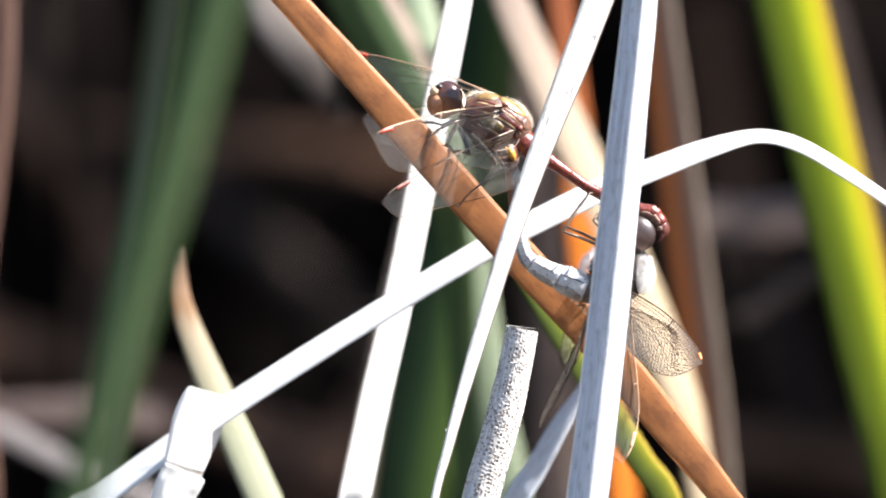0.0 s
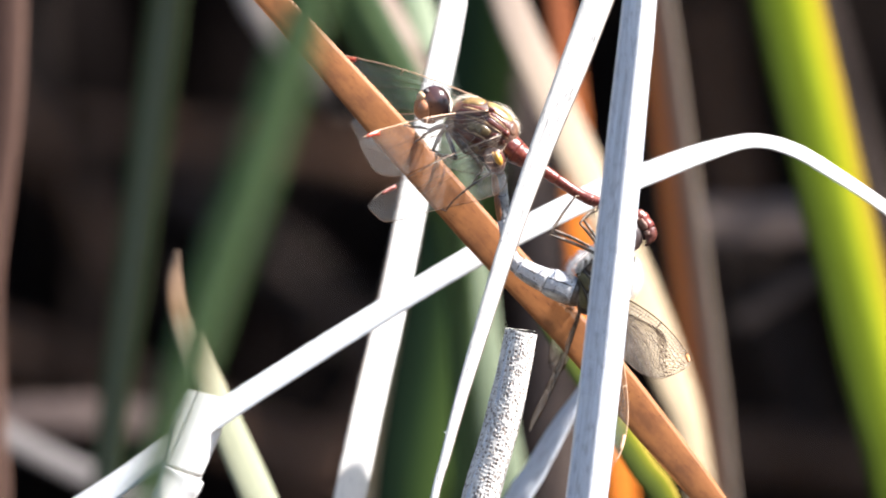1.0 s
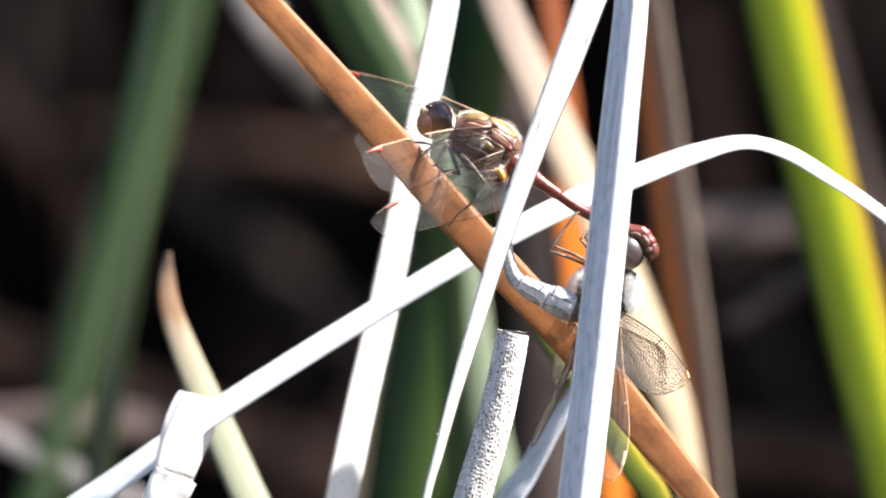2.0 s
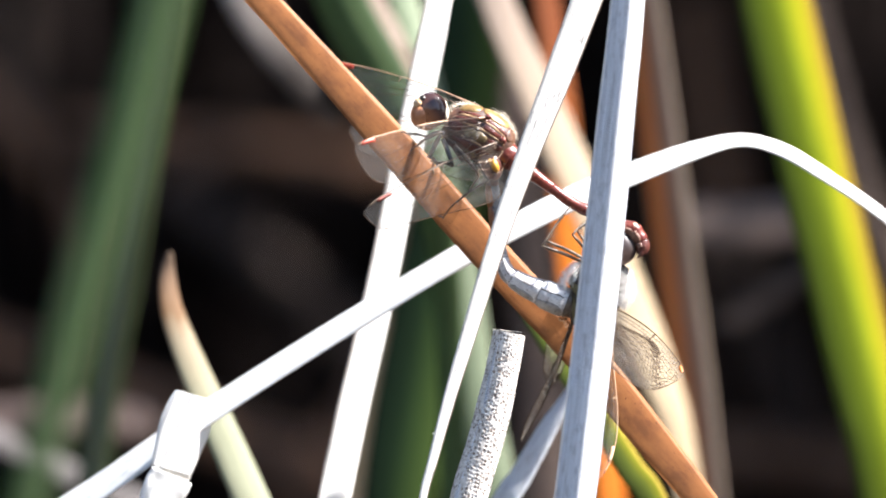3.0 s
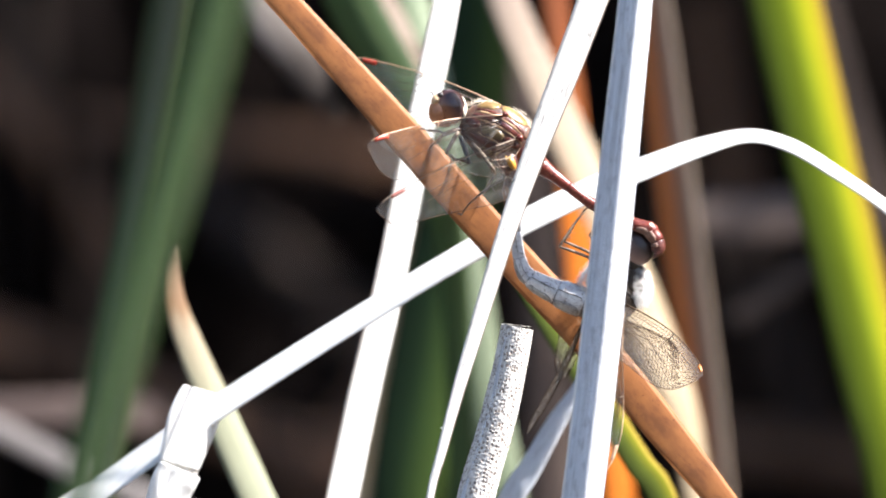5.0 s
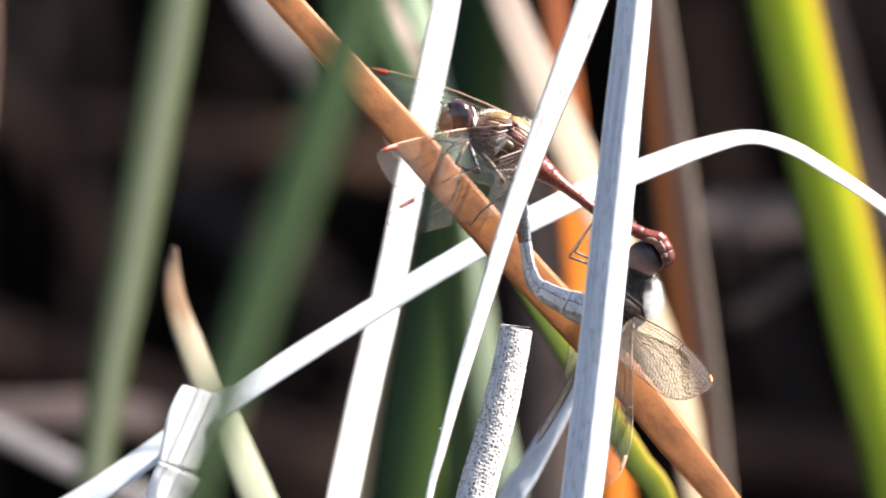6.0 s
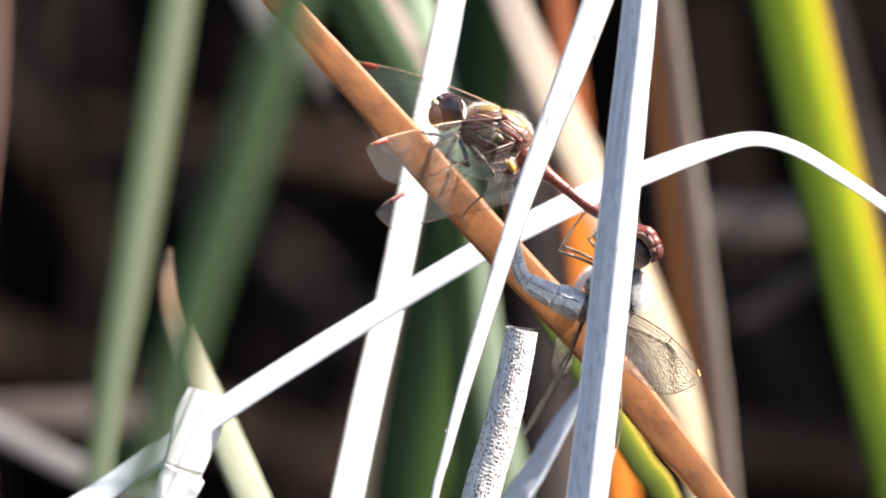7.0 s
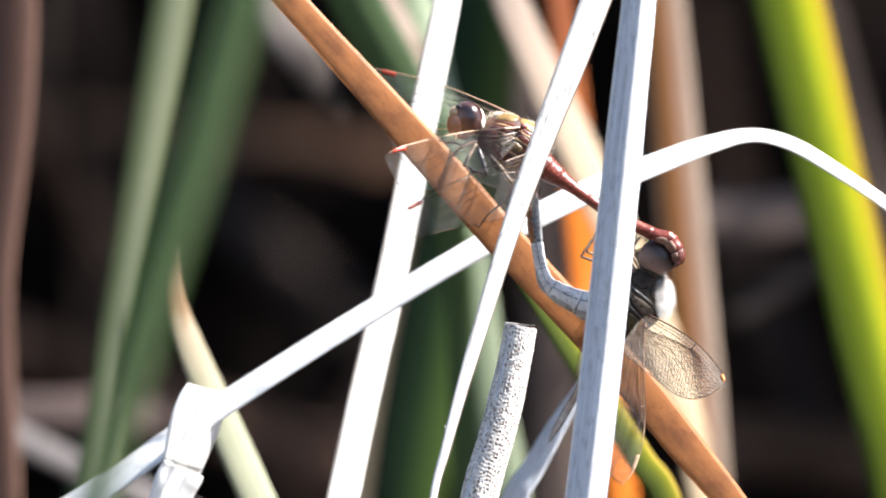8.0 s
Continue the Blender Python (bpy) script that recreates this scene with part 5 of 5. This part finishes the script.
def female():
    ob = empty("dragonfly", HOLD, "olive-grey female darter dragonfly held by the male, abdomen curled up", "dragonfly", "mating dragonflies")
    head = part("head", egg_bm(bmesh.new(), qh((0.03021, -0.006, 0.80206)), (mm(25), 0.0021, mm(25)), 25), M_FEMALE, ob)
    for s in (-1, 1):
        e = Vector((0, s * 0.0014, 0))
        part("eye", egg_bm(bmesh.new(), Vector(qh((0.03093, -0.006, 0.80251))) + e, (mm(33), 0.0019, mm(31)), 28, 32, 24), M_EYE_F, head, "glossy brown-grey spotted eye")
    part("face", egg_bm(bmesh.new(), qh((0.02851, -0.006, 0.80251)), (mm(15), 0.0017, mm(18)), -15), M_PANEL, head)
    part("occiput", egg_bm(bmesh.new(), qh((0.03173, -0.0064, 0.80063)), (mm(13), 0.0018, mm(5)), -22), M_HAIR, head, "pale fringe behind the eyes")
    part("neck", egg_bm(bmesh.new(), qh((0.02995, -0.006, 0.80009)), (mm(24), 0.0026, mm(24)), -40), M_FEMALE, ob)
    rows = [(*qh((0.03102, -0.006, 0.80027)), 0.0019), (*qh((0.02986, -0.006, 0.79857)), 0.0035), (*qh((0.02815, -0.006, 0.79650)), 0.0045), (*qh((0.02627, -0.006, 0.79453)), 0.0045), (*qh((0.02448, -0.006, 0.79328)), 0.0036), (*qh((0.02313, -0.006, 0.79310)), 0.0022)]
    thorax = part("thorax", tube_bm(bmesh.new(), rows, 6, 28, 0.75), M_FEMALE, ob)
    plates(thorax, rows, 0.75, (
        (0.10, 0.34, -70, -8, M_FEMALE, "shoulder_plate"), (0.10, 0.34, -4, 50, M_FEMALE, "side_plate"),
        (0.37, 0.40, -55, 60, M_BLACK, "seam"), (0.42, 0.55, -50, 10, M_FEMALE, "side_plate"), (0.42, 0.55, 14, 56, M_FEMALE, "side_plate"),
        (0.56, 0.58, -50, 56, M_BLACK, "seam"), (0.60, 0.74, -60, -6, M_OLIVE_SIDE, "side_plate"), (0.60, 0.74, -2, 50, M_OLIVE_SIDE, "side_plate"),
        (0.76, 0.78, -48, 55, M_BLACK, "seam"), (0.80, 0.94, -44, 46, M_OLIVE_SIDE, "side_plate")))
    hair = bristles_bm(bmesh.new(), qh((0.02869, -0.006, 0.79597)), (mm(43), 0.0031, mm(46)), 0, 9000, 0.0016, 8, (0.94, -0.32, 0.0), 0.70)
    tagged(part("bristles", hair, M_DOWN, thorax, "fine white down on the thorax"), kind="stuff")
    down = bristles_bm(bmesh.new(), qh((0.02761, -0.006, 0.79561)), (mm(54), 0.0029, mm(40)), -36, 300, 0.0007, 12)
    tagged(part("fuzz", down, M_FUZZ, thorax, "short grey-brown fuzz"), kind="stuff")
    hair = bristles_bm(bmesh.new(), qh((0.02708, -0.006, 0.79570)), (mm(57), 0.0030, mm(52)), 0, 8000, 0.0014, 9, (-0.72, -0.10, 0.68), 0.66)
    tagged(part("ruff", hair, M_DOWN, thorax, "fine white down on the breast"), kind="stuff")
    rows = (((0.02403, -0.006, 0.79328), 0.0021), ((0.02241, -0.006, 0.79390), 0.0024), ((0.02008, -0.006, 0.79480), 0.00235), ((0.01739, -0.006, 0.79597), 0.0019), ((0.01506, -0.006, 0.79722), 0.0016), ((0.01345, -0.006, 0.79848), 0.0013), ((0.01255, -0.006, 0.80063), 0.00105), ((0.01201, -0.006, 0.80368), 0.00098), ((0.01166, -0.006, 0.80655), 0.00105), ((0.01139, -0.006, 0.80941), 0.00112), ((0.01103, -0.006, 0.81210), 0.0011), ((0.01085, -0.006, 0.81372), 0.0007))
    belly, line = abdomen(ob, rows, HOLD, (0, 0.08, 0.24, 0.41, 0.56, 0.69, 0.81, 0.92, 1.0), (M_SILVER_LOW, M_SILVER, M_SILVER, M_SILVER, M_SILVER, M_STEEL, M_STEEL, M_BROWN_END), label="grey jointed abdomen curled up to the male", seam=M_STEEL)
    plates(belly, line, 1.0, (
        (0.09, 0.235, -80, -22, M_ASH, "under_plate"), (0.25, 0.40, -80, -30, M_ASH, "under_plate"), (0.42, 0.55, -80, -36, M_ASH, "under_plate"),
        (0.03, 0.075, -75, 60, M_SILVER_LOW, "under_plate"),
        (0.10, 0.235, 14, 17, M_SILVER_LOW, "dark_line"), (0.25, 0.405, 10, 13, M_SILVER_LOW, "dark_line"), (0.42, 0.555, 2, 6, M_SILVER_LOW, "dark_line"), (0.57, 0.685, -6, 0, M_SILVER_LOW, "dark_line"),
        (0.68, 0.81, -95, -12, M_AMBER_SIDE, "amber_side"), (0.80, 0.93, -95, -6, M_AMBER_SIDE, "amber_side")))
    hair = bristles_bm(bmesh.new(), qh((0.02044, -0.006, 0.79471)), (mm(42), 0.0020, mm(25)), 22, 500, 0.0007, 14, (0.2, 0.0, 1.0), 0.3)
    tagged(part("down", hair, M_HAIR, belly, "short pale down on the abdomen"), kind="stuff")
    swing = wing(ob, qh((0.02899, -0.009, 0.79365)), qh((0.04158, -0.017, 0.78317)), (-0.75, -0.75, -1), mm(104), HIND_F, M_WING_F, M_STIGMA_F, "near_hindwing", bow=0.095, costa=M_VEIN, net=0.00005, spot_span=(0.90, 0.965), ridged=0.3)
    hang = [wing(ob, qh((0.03000, -0.008, 0.79203)), qh((0.02933, -0.015, 0.76630)), (-1, -0.25, 0.0), mm(64), FORE, M_WING_G, M_COSTA, "near_forewing", bow=0.065, peak=1.8, costa=M_COSTA, net=0.00002, ridged=0.4)]
    hang.append(wing(ob, qh((0.02388, -0.004, 0.79102)), qh((0.01462, 0.004, 0.77149)), (-0.5, 1.0, 0.0), mm(28), FORE, M_WING_DARK, M_VEIN, "far_forewing", costa=M_VEIN))
    hang.append(wing(ob, qh((0.02353, -0.003, 0.79066)), qh((0.01979, 0.014, 0.77939)), (-0.8, 0.4, 0.5), mm(58), HIND, M_WING_G, M_VEIN, "far_hindwing", costa=M_VEIN, net=0.00003))
    for joints in (
        ((0.02631, -0.009, 0.79973), (0.01895, -0.011, 0.80277), (0.02291, -0.009, 0.80841), (0.02373, -0.008, 0.80887)),
        ((0.02656, -0.005, 0.80009), (0.01956, -0.005, 0.80359), (0.02259, -0.006, 0.80816), (0.02322, -0.006, 0.80870)),
        ((0.02720, -0.009, 0.80027), (0.02377, -0.011, 0.80456), (0.02595, -0.009, 0.80653), (0.02660, -0.008, 0.80716)),
        ((0.02745, -0.005, 0.80045), (0.02433, -0.004, 0.80530), (0.02656, -0.005, 0.80646), (0.02708, -0.006, 0.80708)),
        ((0.02810, -0.009, 0.80081), (0.02646, -0.011, 0.80366), (0.02774, -0.009, 0.80600), (0.02812, -0.008, 0.80672)),
        ((0.02835, -0.005, 0.80099), (0.02711, -0.004, 0.80422), (0.02817, -0.005, 0.80583), (0.02851, -0.006, 0.80655)),
    ):
        leg(ob, [qh(p) for p in joints], M_LEG_PALE, 0.00023)
    return ob, (swing, hang)


he, tail = male()
she, her_wings = female()

# ---- green leaves that sway ----
GREEN_AT = (-0.04307, -0.3, 0.78106)
SWAYING_PATH = [(-0.01199, -0.3, 0.89075), (-0.02077, -0.3, 0.8615), (-0.02881, -0.3, 0.83225), (-0.03473, -0.3, 0.81031), (-0.03912, -0.3, 0.79569), (-0.04307, -0.3, 0.78106), (-0.04709, -0.3, 0.76644), (-0.05294, -0.3, 0.73719), (-0.09, -0.30, 0.5), (-0.14, -0.30, 0.0)]
SWAYING_WIDE = [0.00336, 0.00553, 0.00602, 0.00602, 0.0059, 0.00516, 0.00443, 0.00588, 0.00672, 0.00672]
swaying = leaf("reed_leaf", "soft green reed leaf swaying in front of the perch", SWAYING_PATH, SWAYING_WIDE, (0.25, -1, 0.0), M_GREEN, origin=GREEN_AT, keel=0.2)
part("midrib", tube_bm(bmesh.new(), [(*rel(p, GREEN_AT), 0.00028) for p in leaf_line(SWAYING_PATH, SWAYING_WIDE, (0.25, -1, 0.0), 0.4, lift=0.0004, keel=0.2, curl=0.12)], 1, 7), M_RIB, swaying, "pale raised rib along the leaf")
FADE_AT = (-0.05862, 0.2, 0.77782)
FADING_PATH = [(-0.03786, 0.2, 0.89527), (-0.04273, 0.2, 0.86491), (-0.04617, 0.2, 0.84465), (-0.05083, 0.2, 0.81934), (-0.05548, 0.2, 0.79402), (-0.05862, 0.2, 0.77782), (-0.06116, 0.2, 0.76061), (-0.06419, 0.2, 0.73834), (-0.08947, 0.205, 0.50000), (-0.11579, 0.21, 0.00000)]
FADING_WIDE = [0.00425, 0.00715, 0.00858, 0.00858, 0.00777, 0.00694, 0.00633, 0.00637, 0.00744, 0.00744]
fading = leaf("reed_leaf", "fading green reed leaf, a sunlit pale band painted along it", FADING_PATH, FADING_WIDE, (0.15, -1, 0.0), M_OLIVE, origin=FADE_AT, keel=0.1)
EDGE_AT = (-0.08013, 0.15, 0.78435)
edge = leaf("reed_leaf", "rosy straw reed leaf at the rim of the clearing", [(-0.07619, 0.15, 0.88279), (-0.07895, 0.15, 0.85325), (-0.07934, 0.15, 0.83357), (-0.08052, 0.15, 0.81388), (-0.08229, 0.15, 0.79419), (-0.0817, 0.15, 0.7745), (-0.08092, 0.15, 0.75482), (-0.09, 0.155, 0.5), (-0.10, 0.16, 0.0)],
            [0.005, 0.0090, 0.0095, 0.0085, 0.0074, 0.0070, 0.0075, 0.008, 0.008], (-0.2, -1, 0.2), M_ROSY, origin=EDGE_AT)

SHADE_AT = (0.27, -0.01, 1.04)
shading = leaf("reed_leaf", "dry reed leaf overhead that throws its shade on the white one", [(0.0723, 0.0107, 0.8620), (0.0718, 0.0107, 0.8608), (0.0711, 0.0107, 0.8586), (0.0703, 0.0107, 0.8547), (0.0691, 0.0107, 0.8488), (0.0711, 0.0097, 0.8493), (0.0923, 0.0048, 0.8725), (0.1701, -0.0108, 0.9633), (0.2700, -0.0100, 1.0400), (0.3200, 0.0000, 0.5000), (0.3300, 0.0000, 0.0000)],
               [0.0012, 0.0045, 0.0075, 0.0085, 0.0085, 0.006, 0.006, 0.006, 0.008, 0.009, 0.009], (0.63, -0.77, -0.13), M_ROSE, origin=SHADE_AT)


def motions():
    male_rows = [
        (0, 0.00001, -0.00001, 0.08, 0.02), (0.3, 0.00081, -0.00134, -0.41, 0.23), (0.5, 0.00076, -0.00145, -0.74, 0.37),
        (0.8, -0.00101, 0.00060, -0.46, 0.34), (1, -0.00190, -0.00034, -0.27, 0.31), (1.2, -0.00279, -0.00066, -0.19, 0.34),
        (1.5, -0.00405, -0.00156, -0.06, 0.37), (1.7, -0.00250, -0.00257, -0.20, 0.36), (2.8, 0.00132, -0.00207, -0.95, 0.30),
        (3, -0.00042, -0.00125, -1.08, 0.29), (3.2, -0.00134, -0.00044, -1.41, 0.32), (3.5, 0.00040, -0.00085, -1.91, 0.37),
        (3.7, 0.00249, 0.00021, -2.52, 0.57), (4, 0.00391, -0.00173, -3.43, 0.85), (4.2, 0.00341, -0.00117, -3.26, 0.84),
        (4.5, 0.00189, -0.00080, -2.99, 0.83), (4.7, 0.00098, -0.00098, -3.14, 0.83), (5.8, 0.00310, -0.00336, -3.93, 0.85),
        (6, 0.00315, -0.00316, -4.08, 0.85), (6.2, 0.00360, -0.00241, -4.15, 0.80), (6.5, 0.00288, -0.00326, -4.26, 0.72),
        (6.8, 0.00175, -0.00256, -4.00, 0.54), (7, 0.00070, -0.00177, -3.83, 0.43), (7.2, -0.00002, -0.00157, -3.82, 0.62),
        (7.5, 0.00073, -0.00403, -3.80, 0.92), (7.8, 0.00271, -0.00396, -3.80, 1.07), (8, 0.00364, -0.00380, -3.80, 1.17),
    ]
    female_rows = [
        (0, -0.00000, 0.00000, -0.00, -0.00), (0.3, 0.00050, -0.00151, 0.06, -0.02), (0.5, 0.00026, -0.00174, 0.09, -0.03),
        (0.8, -0.00126, 0.00070, -0.03, -0.25), (1, -0.00198, 0.00002, -0.11, -0.39), (1.2, -0.00282, -0.00033, -0.31, -0.38),
        (1.5, -0.00399, -0.00127, -0.61, -0.36), (1.7, -0.00254, -0.00237, -0.75, -0.34), (2.8, 0.00071, -0.00239, -1.48, -0.22),
        (3, -0.00113, -0.00166, -1.62, -0.20), (3.2, -0.00181, -0.00073, -1.80, -0.30), (3.5, 0.00027, -0.00097, -2.09, -0.45),
        (3.7, 0.00213, -0.00014, -2.12, -0.35), (4, 0.00319, -0.00242, -2.16, -0.19), (4.2, 0.00260, -0.00193, -2.31, -0.26),
        (4.5, 0.00094, -0.00167, -2.53, -0.38), (4.7, 0.00001, -0.00186, -2.59, -0.38), (5.8, 0.00204, -0.00431, -2.89, -0.37),
        (6, 0.00208, -0.00412, -2.95, -0.37), (6.2, 0.00262, -0.00330, -2.73, -0.35), (6.5, 0.00203, -0.00405, -2.40, -0.33),
        (6.8, 0.00064, -0.00353, -1.99, -0.28), (7, -0.00059, -0.00285, -1.72, -0.24), (7.2, -0.00126, -0.00269, -1.95, -0.25),
        (7.5, -0.00043, -0.00520, -2.31, -0.27), (7.8, 0.00200, -0.00474, -2.58, -0.49), (8, 0.00324, -0.00431, -2.77, -0.63),
    ]
    leaf_rows = [
        (0, -0.00003, 0.00004), (0.3, 0.00066, -0.00126), (0.5, 0.00055, -0.00134),
        (0.8, -0.00128, 0.00088), (1, -0.00221, 0.00005), (1.2, -0.00301, -0.00018),
        (1.5, -0.00414, -0.00094), (1.7, -0.00264, -0.00198), (2.8, 0.00091, -0.00166),
        (3, -0.00088, -0.00087), (3.2, -0.00187, -0.00004), (3.5, -0.00023, -0.00040),
        (3.7, 0.00185, 0.00064), (4, 0.00325, -0.00132), (4.2, 0.00271, -0.00077),
        (4.5, 0.00113, -0.00042), (4.7, 0.00022, -0.00060), (5.8, 0.00233, -0.00296),
        (6, 0.00238, -0.00275), (6.2, 0.00273, -0.00197), (6.5, 0.00185, -0.00278),
        (6.8, 0.00078, -0.00211), (7, -0.00024, -0.00134), (7.2, -0.00093, -0.00112),
        (7.5, -0.00012, -0.00354), (7.8, 0.00193, -0.00357), (8, 0.00290, -0.00346),
    ]
    tail_rows = [(0, -0.03), (0.5, 0.94), (1, -0.58), (1.5, -0.79), (3, 1.67), (3.5, 0.26), (4, 1.86), (4.5, 2.16), (6, 2.30), (6.5, 1.67), (7, 3.50), (7.5, 2.92), (8, 0.66)]
    wing_rows = [(0, 0.00), (0.5, -0.38), (1, -0.28), (1.5, 0.12), (3, -1.01), (3.5, -1.12), (4, -1.78), (4.5, -1.82), (6, -2.33), (6.5, -1.93), (7, -1.66), (7.5, -1.84), (8, -2.17)]
    walk(rusty, [(t, pose(PERCH[0] + x, PERCH[1], PERCH[2] + z)) for t, x, z in leaf_rows])
    walk(he, [(t, pose(PERCH[0] + x, PERCH[1], PERCH[2] + z, 0, lean, turn)) for t, x, z, turn, lean in male_rows])
    walk(tail, [(t, pose(*q(WAIST), 0, a, 0)) for t, a in tail_rows])
    walk(she, [(t, pose(HOLD[0] + x, HOLD[1], HOLD[2] + z, 0, lean, turn)) for t, x, z, turn, lean in female_rows])
    walk(her_wings[0], [(t, pose(0, 0, 0, 0, a, 0)) for t, a in wing_rows])
    hang_rows = [(0, 0), (0.5, 0), (1.5, -1), (3, 0.3), (3.5, 0.6), (4, 4), (4.5, 4), (6, 4.3), (6.5, 3.4), (7, 4.2), (7.5, 5), (8, 4.5)]
    for wing_part in her_wings[1]:
        walk(wing_part, [(t, pose(0, 0, 0, 0, a, 0)) for t, a in hang_rows])
    green_rows = [
    (0, 0.00000, 0.00),
    (0.5, 0.00050, 0.00),
    (0.6, 0.00200, 0.50),
    (0.7, 0.00650, 1.80),
    (0.8, 0.00880, 2.60),
    (1, 0.00926, 2.62),
    (1.2, 0.00281, 0.53),
    (1.5, -0.00395, 0.76),
    (2.8, -0.00430, -0.38),
    (3.2, -0.00630, -0.38),
    (3.5, 0.00022, 0.00),
    (3.8, 0.00898, 1.51),
    (4.1, 0.00798, 1.51),
    (4.4, -0.00045, 0.00),
    (4.7, -0.00282, -0.38),
    (5.8, 0.01605, 3.36),
    (6.2, 0.01583, 2.84),
    (6.6, 0.01463, 1.66),
    (7, 0.00773, 1.88),
    (7.3, 0.00254, 1.51),
    (7.6, -0.00039, 0.38),
    (8, 0.00234, 0.91),
]
    walk(swaying, [(t, pose(GREEN_AT[0] + x, GREEN_AT[1], GREEN_AT[2], 0, a, 0)) for t, x, a in green_rows])
    edge_rows = [(0, 0.0), (0.6, 0.0024), (1.2, 0.0005), (1.5, -0.0105), (2.8, -0.0115), (3.2, -0.0115), (4.4, -0.0110), (4.7, -0.0100), (5.8, -0.0020), (6.2, -0.0016), (6.6, 0.0008), (7, -0.0012), (7.3, 0.0010), (7.6, -0.0002), (8, 0.0039)]
    walk(edge, [(t, pose(EDGE_AT[0] + x, EDGE_AT[1], EDGE_AT[2])) for t, x in edge_rows])
    white_rows = [(0, 0.00000), (0.6, -0.00081), (1.2, -0.00063), (1.5, -0.00054), (2.8, -0.00126), (3.5, -0.00117), (4.5, -0.00117), (6, -0.00099), (6.5, -0.00099), (7, -0.00117), (8, -0.00153)]
    walk(leaning, [(t, pose(-0.13 + x, 0.03, 0.0)) for t, x in white_rows])
    arch_rows = [(0, 0, 0), (0.5, -0.00050, -0.0001), (1, -0.00080, -0.0003), (1.5, -0.00098, -0.0004), (3, -0.00098, 0.0), (3.5, -0.00085, -0.0001), (4.5, -0.00090, -0.0002), (6, -0.00090, -0.0003), (6.5, -0.00110, -0.0003), (7, -0.00090, -0.0003), (8, -0.00105, -0.0003)]
    walk(arched, [(t, pose(-0.06862 + x, 0.018, 0.75276 + z)) for t, x, z in arch_rows])
    shade_rows = [(0, 0.00000), (0.5, -0.00252), (1, 0.00600), (1.2, 0.00904), (1.5, 0.01224), (1.7, 0.01076), (2.3, 0.00172), (2.8, -0.00218), (3, 0.00213), (3.2, 0.00414), (3.5, -0.00189), (3.8, -0.00346), (8, -0.00327)]
    walk(shading, [(t, pose(SHADE_AT[0] + 0.2 * z, SHADE_AT[1], SHADE_AT[2] + z)) for t, z in shade_rows])
    tip_rows = [(0, 0.00000), (0.5, 0.00037), (1, -0.00037), (1.5, -0.00047), (3, 0.00037), (3.5, 0.00093), (4, 0.00056), (4.5, -0.00047), (6, 0.00000), (6.5, -0.00047), (7, -0.00168), (7.3, -0.00093), (7.6, -0.00298), (8, -0.00102)]
    walk(withering, [(t, pose(WITHER_AT[0] + x, WITHER_AT[1], WITHER_AT[2])) for t, x in tip_rows])
    walk(edged, [(t, pose(*EDGED_AT, 0, 0, a)) for t, a in ((0, 0), (5.8, 0), (6.5, 6), (7.0, 15), (7.3, 30), (7.6, 39), (8.0, 43))])
    turns = ((0, -42), (1.5, -44), (3.0, -34), (4.5, -38), (5.8, 4), (6.2, 12), (6.6, -12), (7.0, 25), (7.6, 22), (8.0, 25))
    walk(fading, [(t, pose(*FADE_AT, 0, 0, a)) for t, a in turns])


motions()
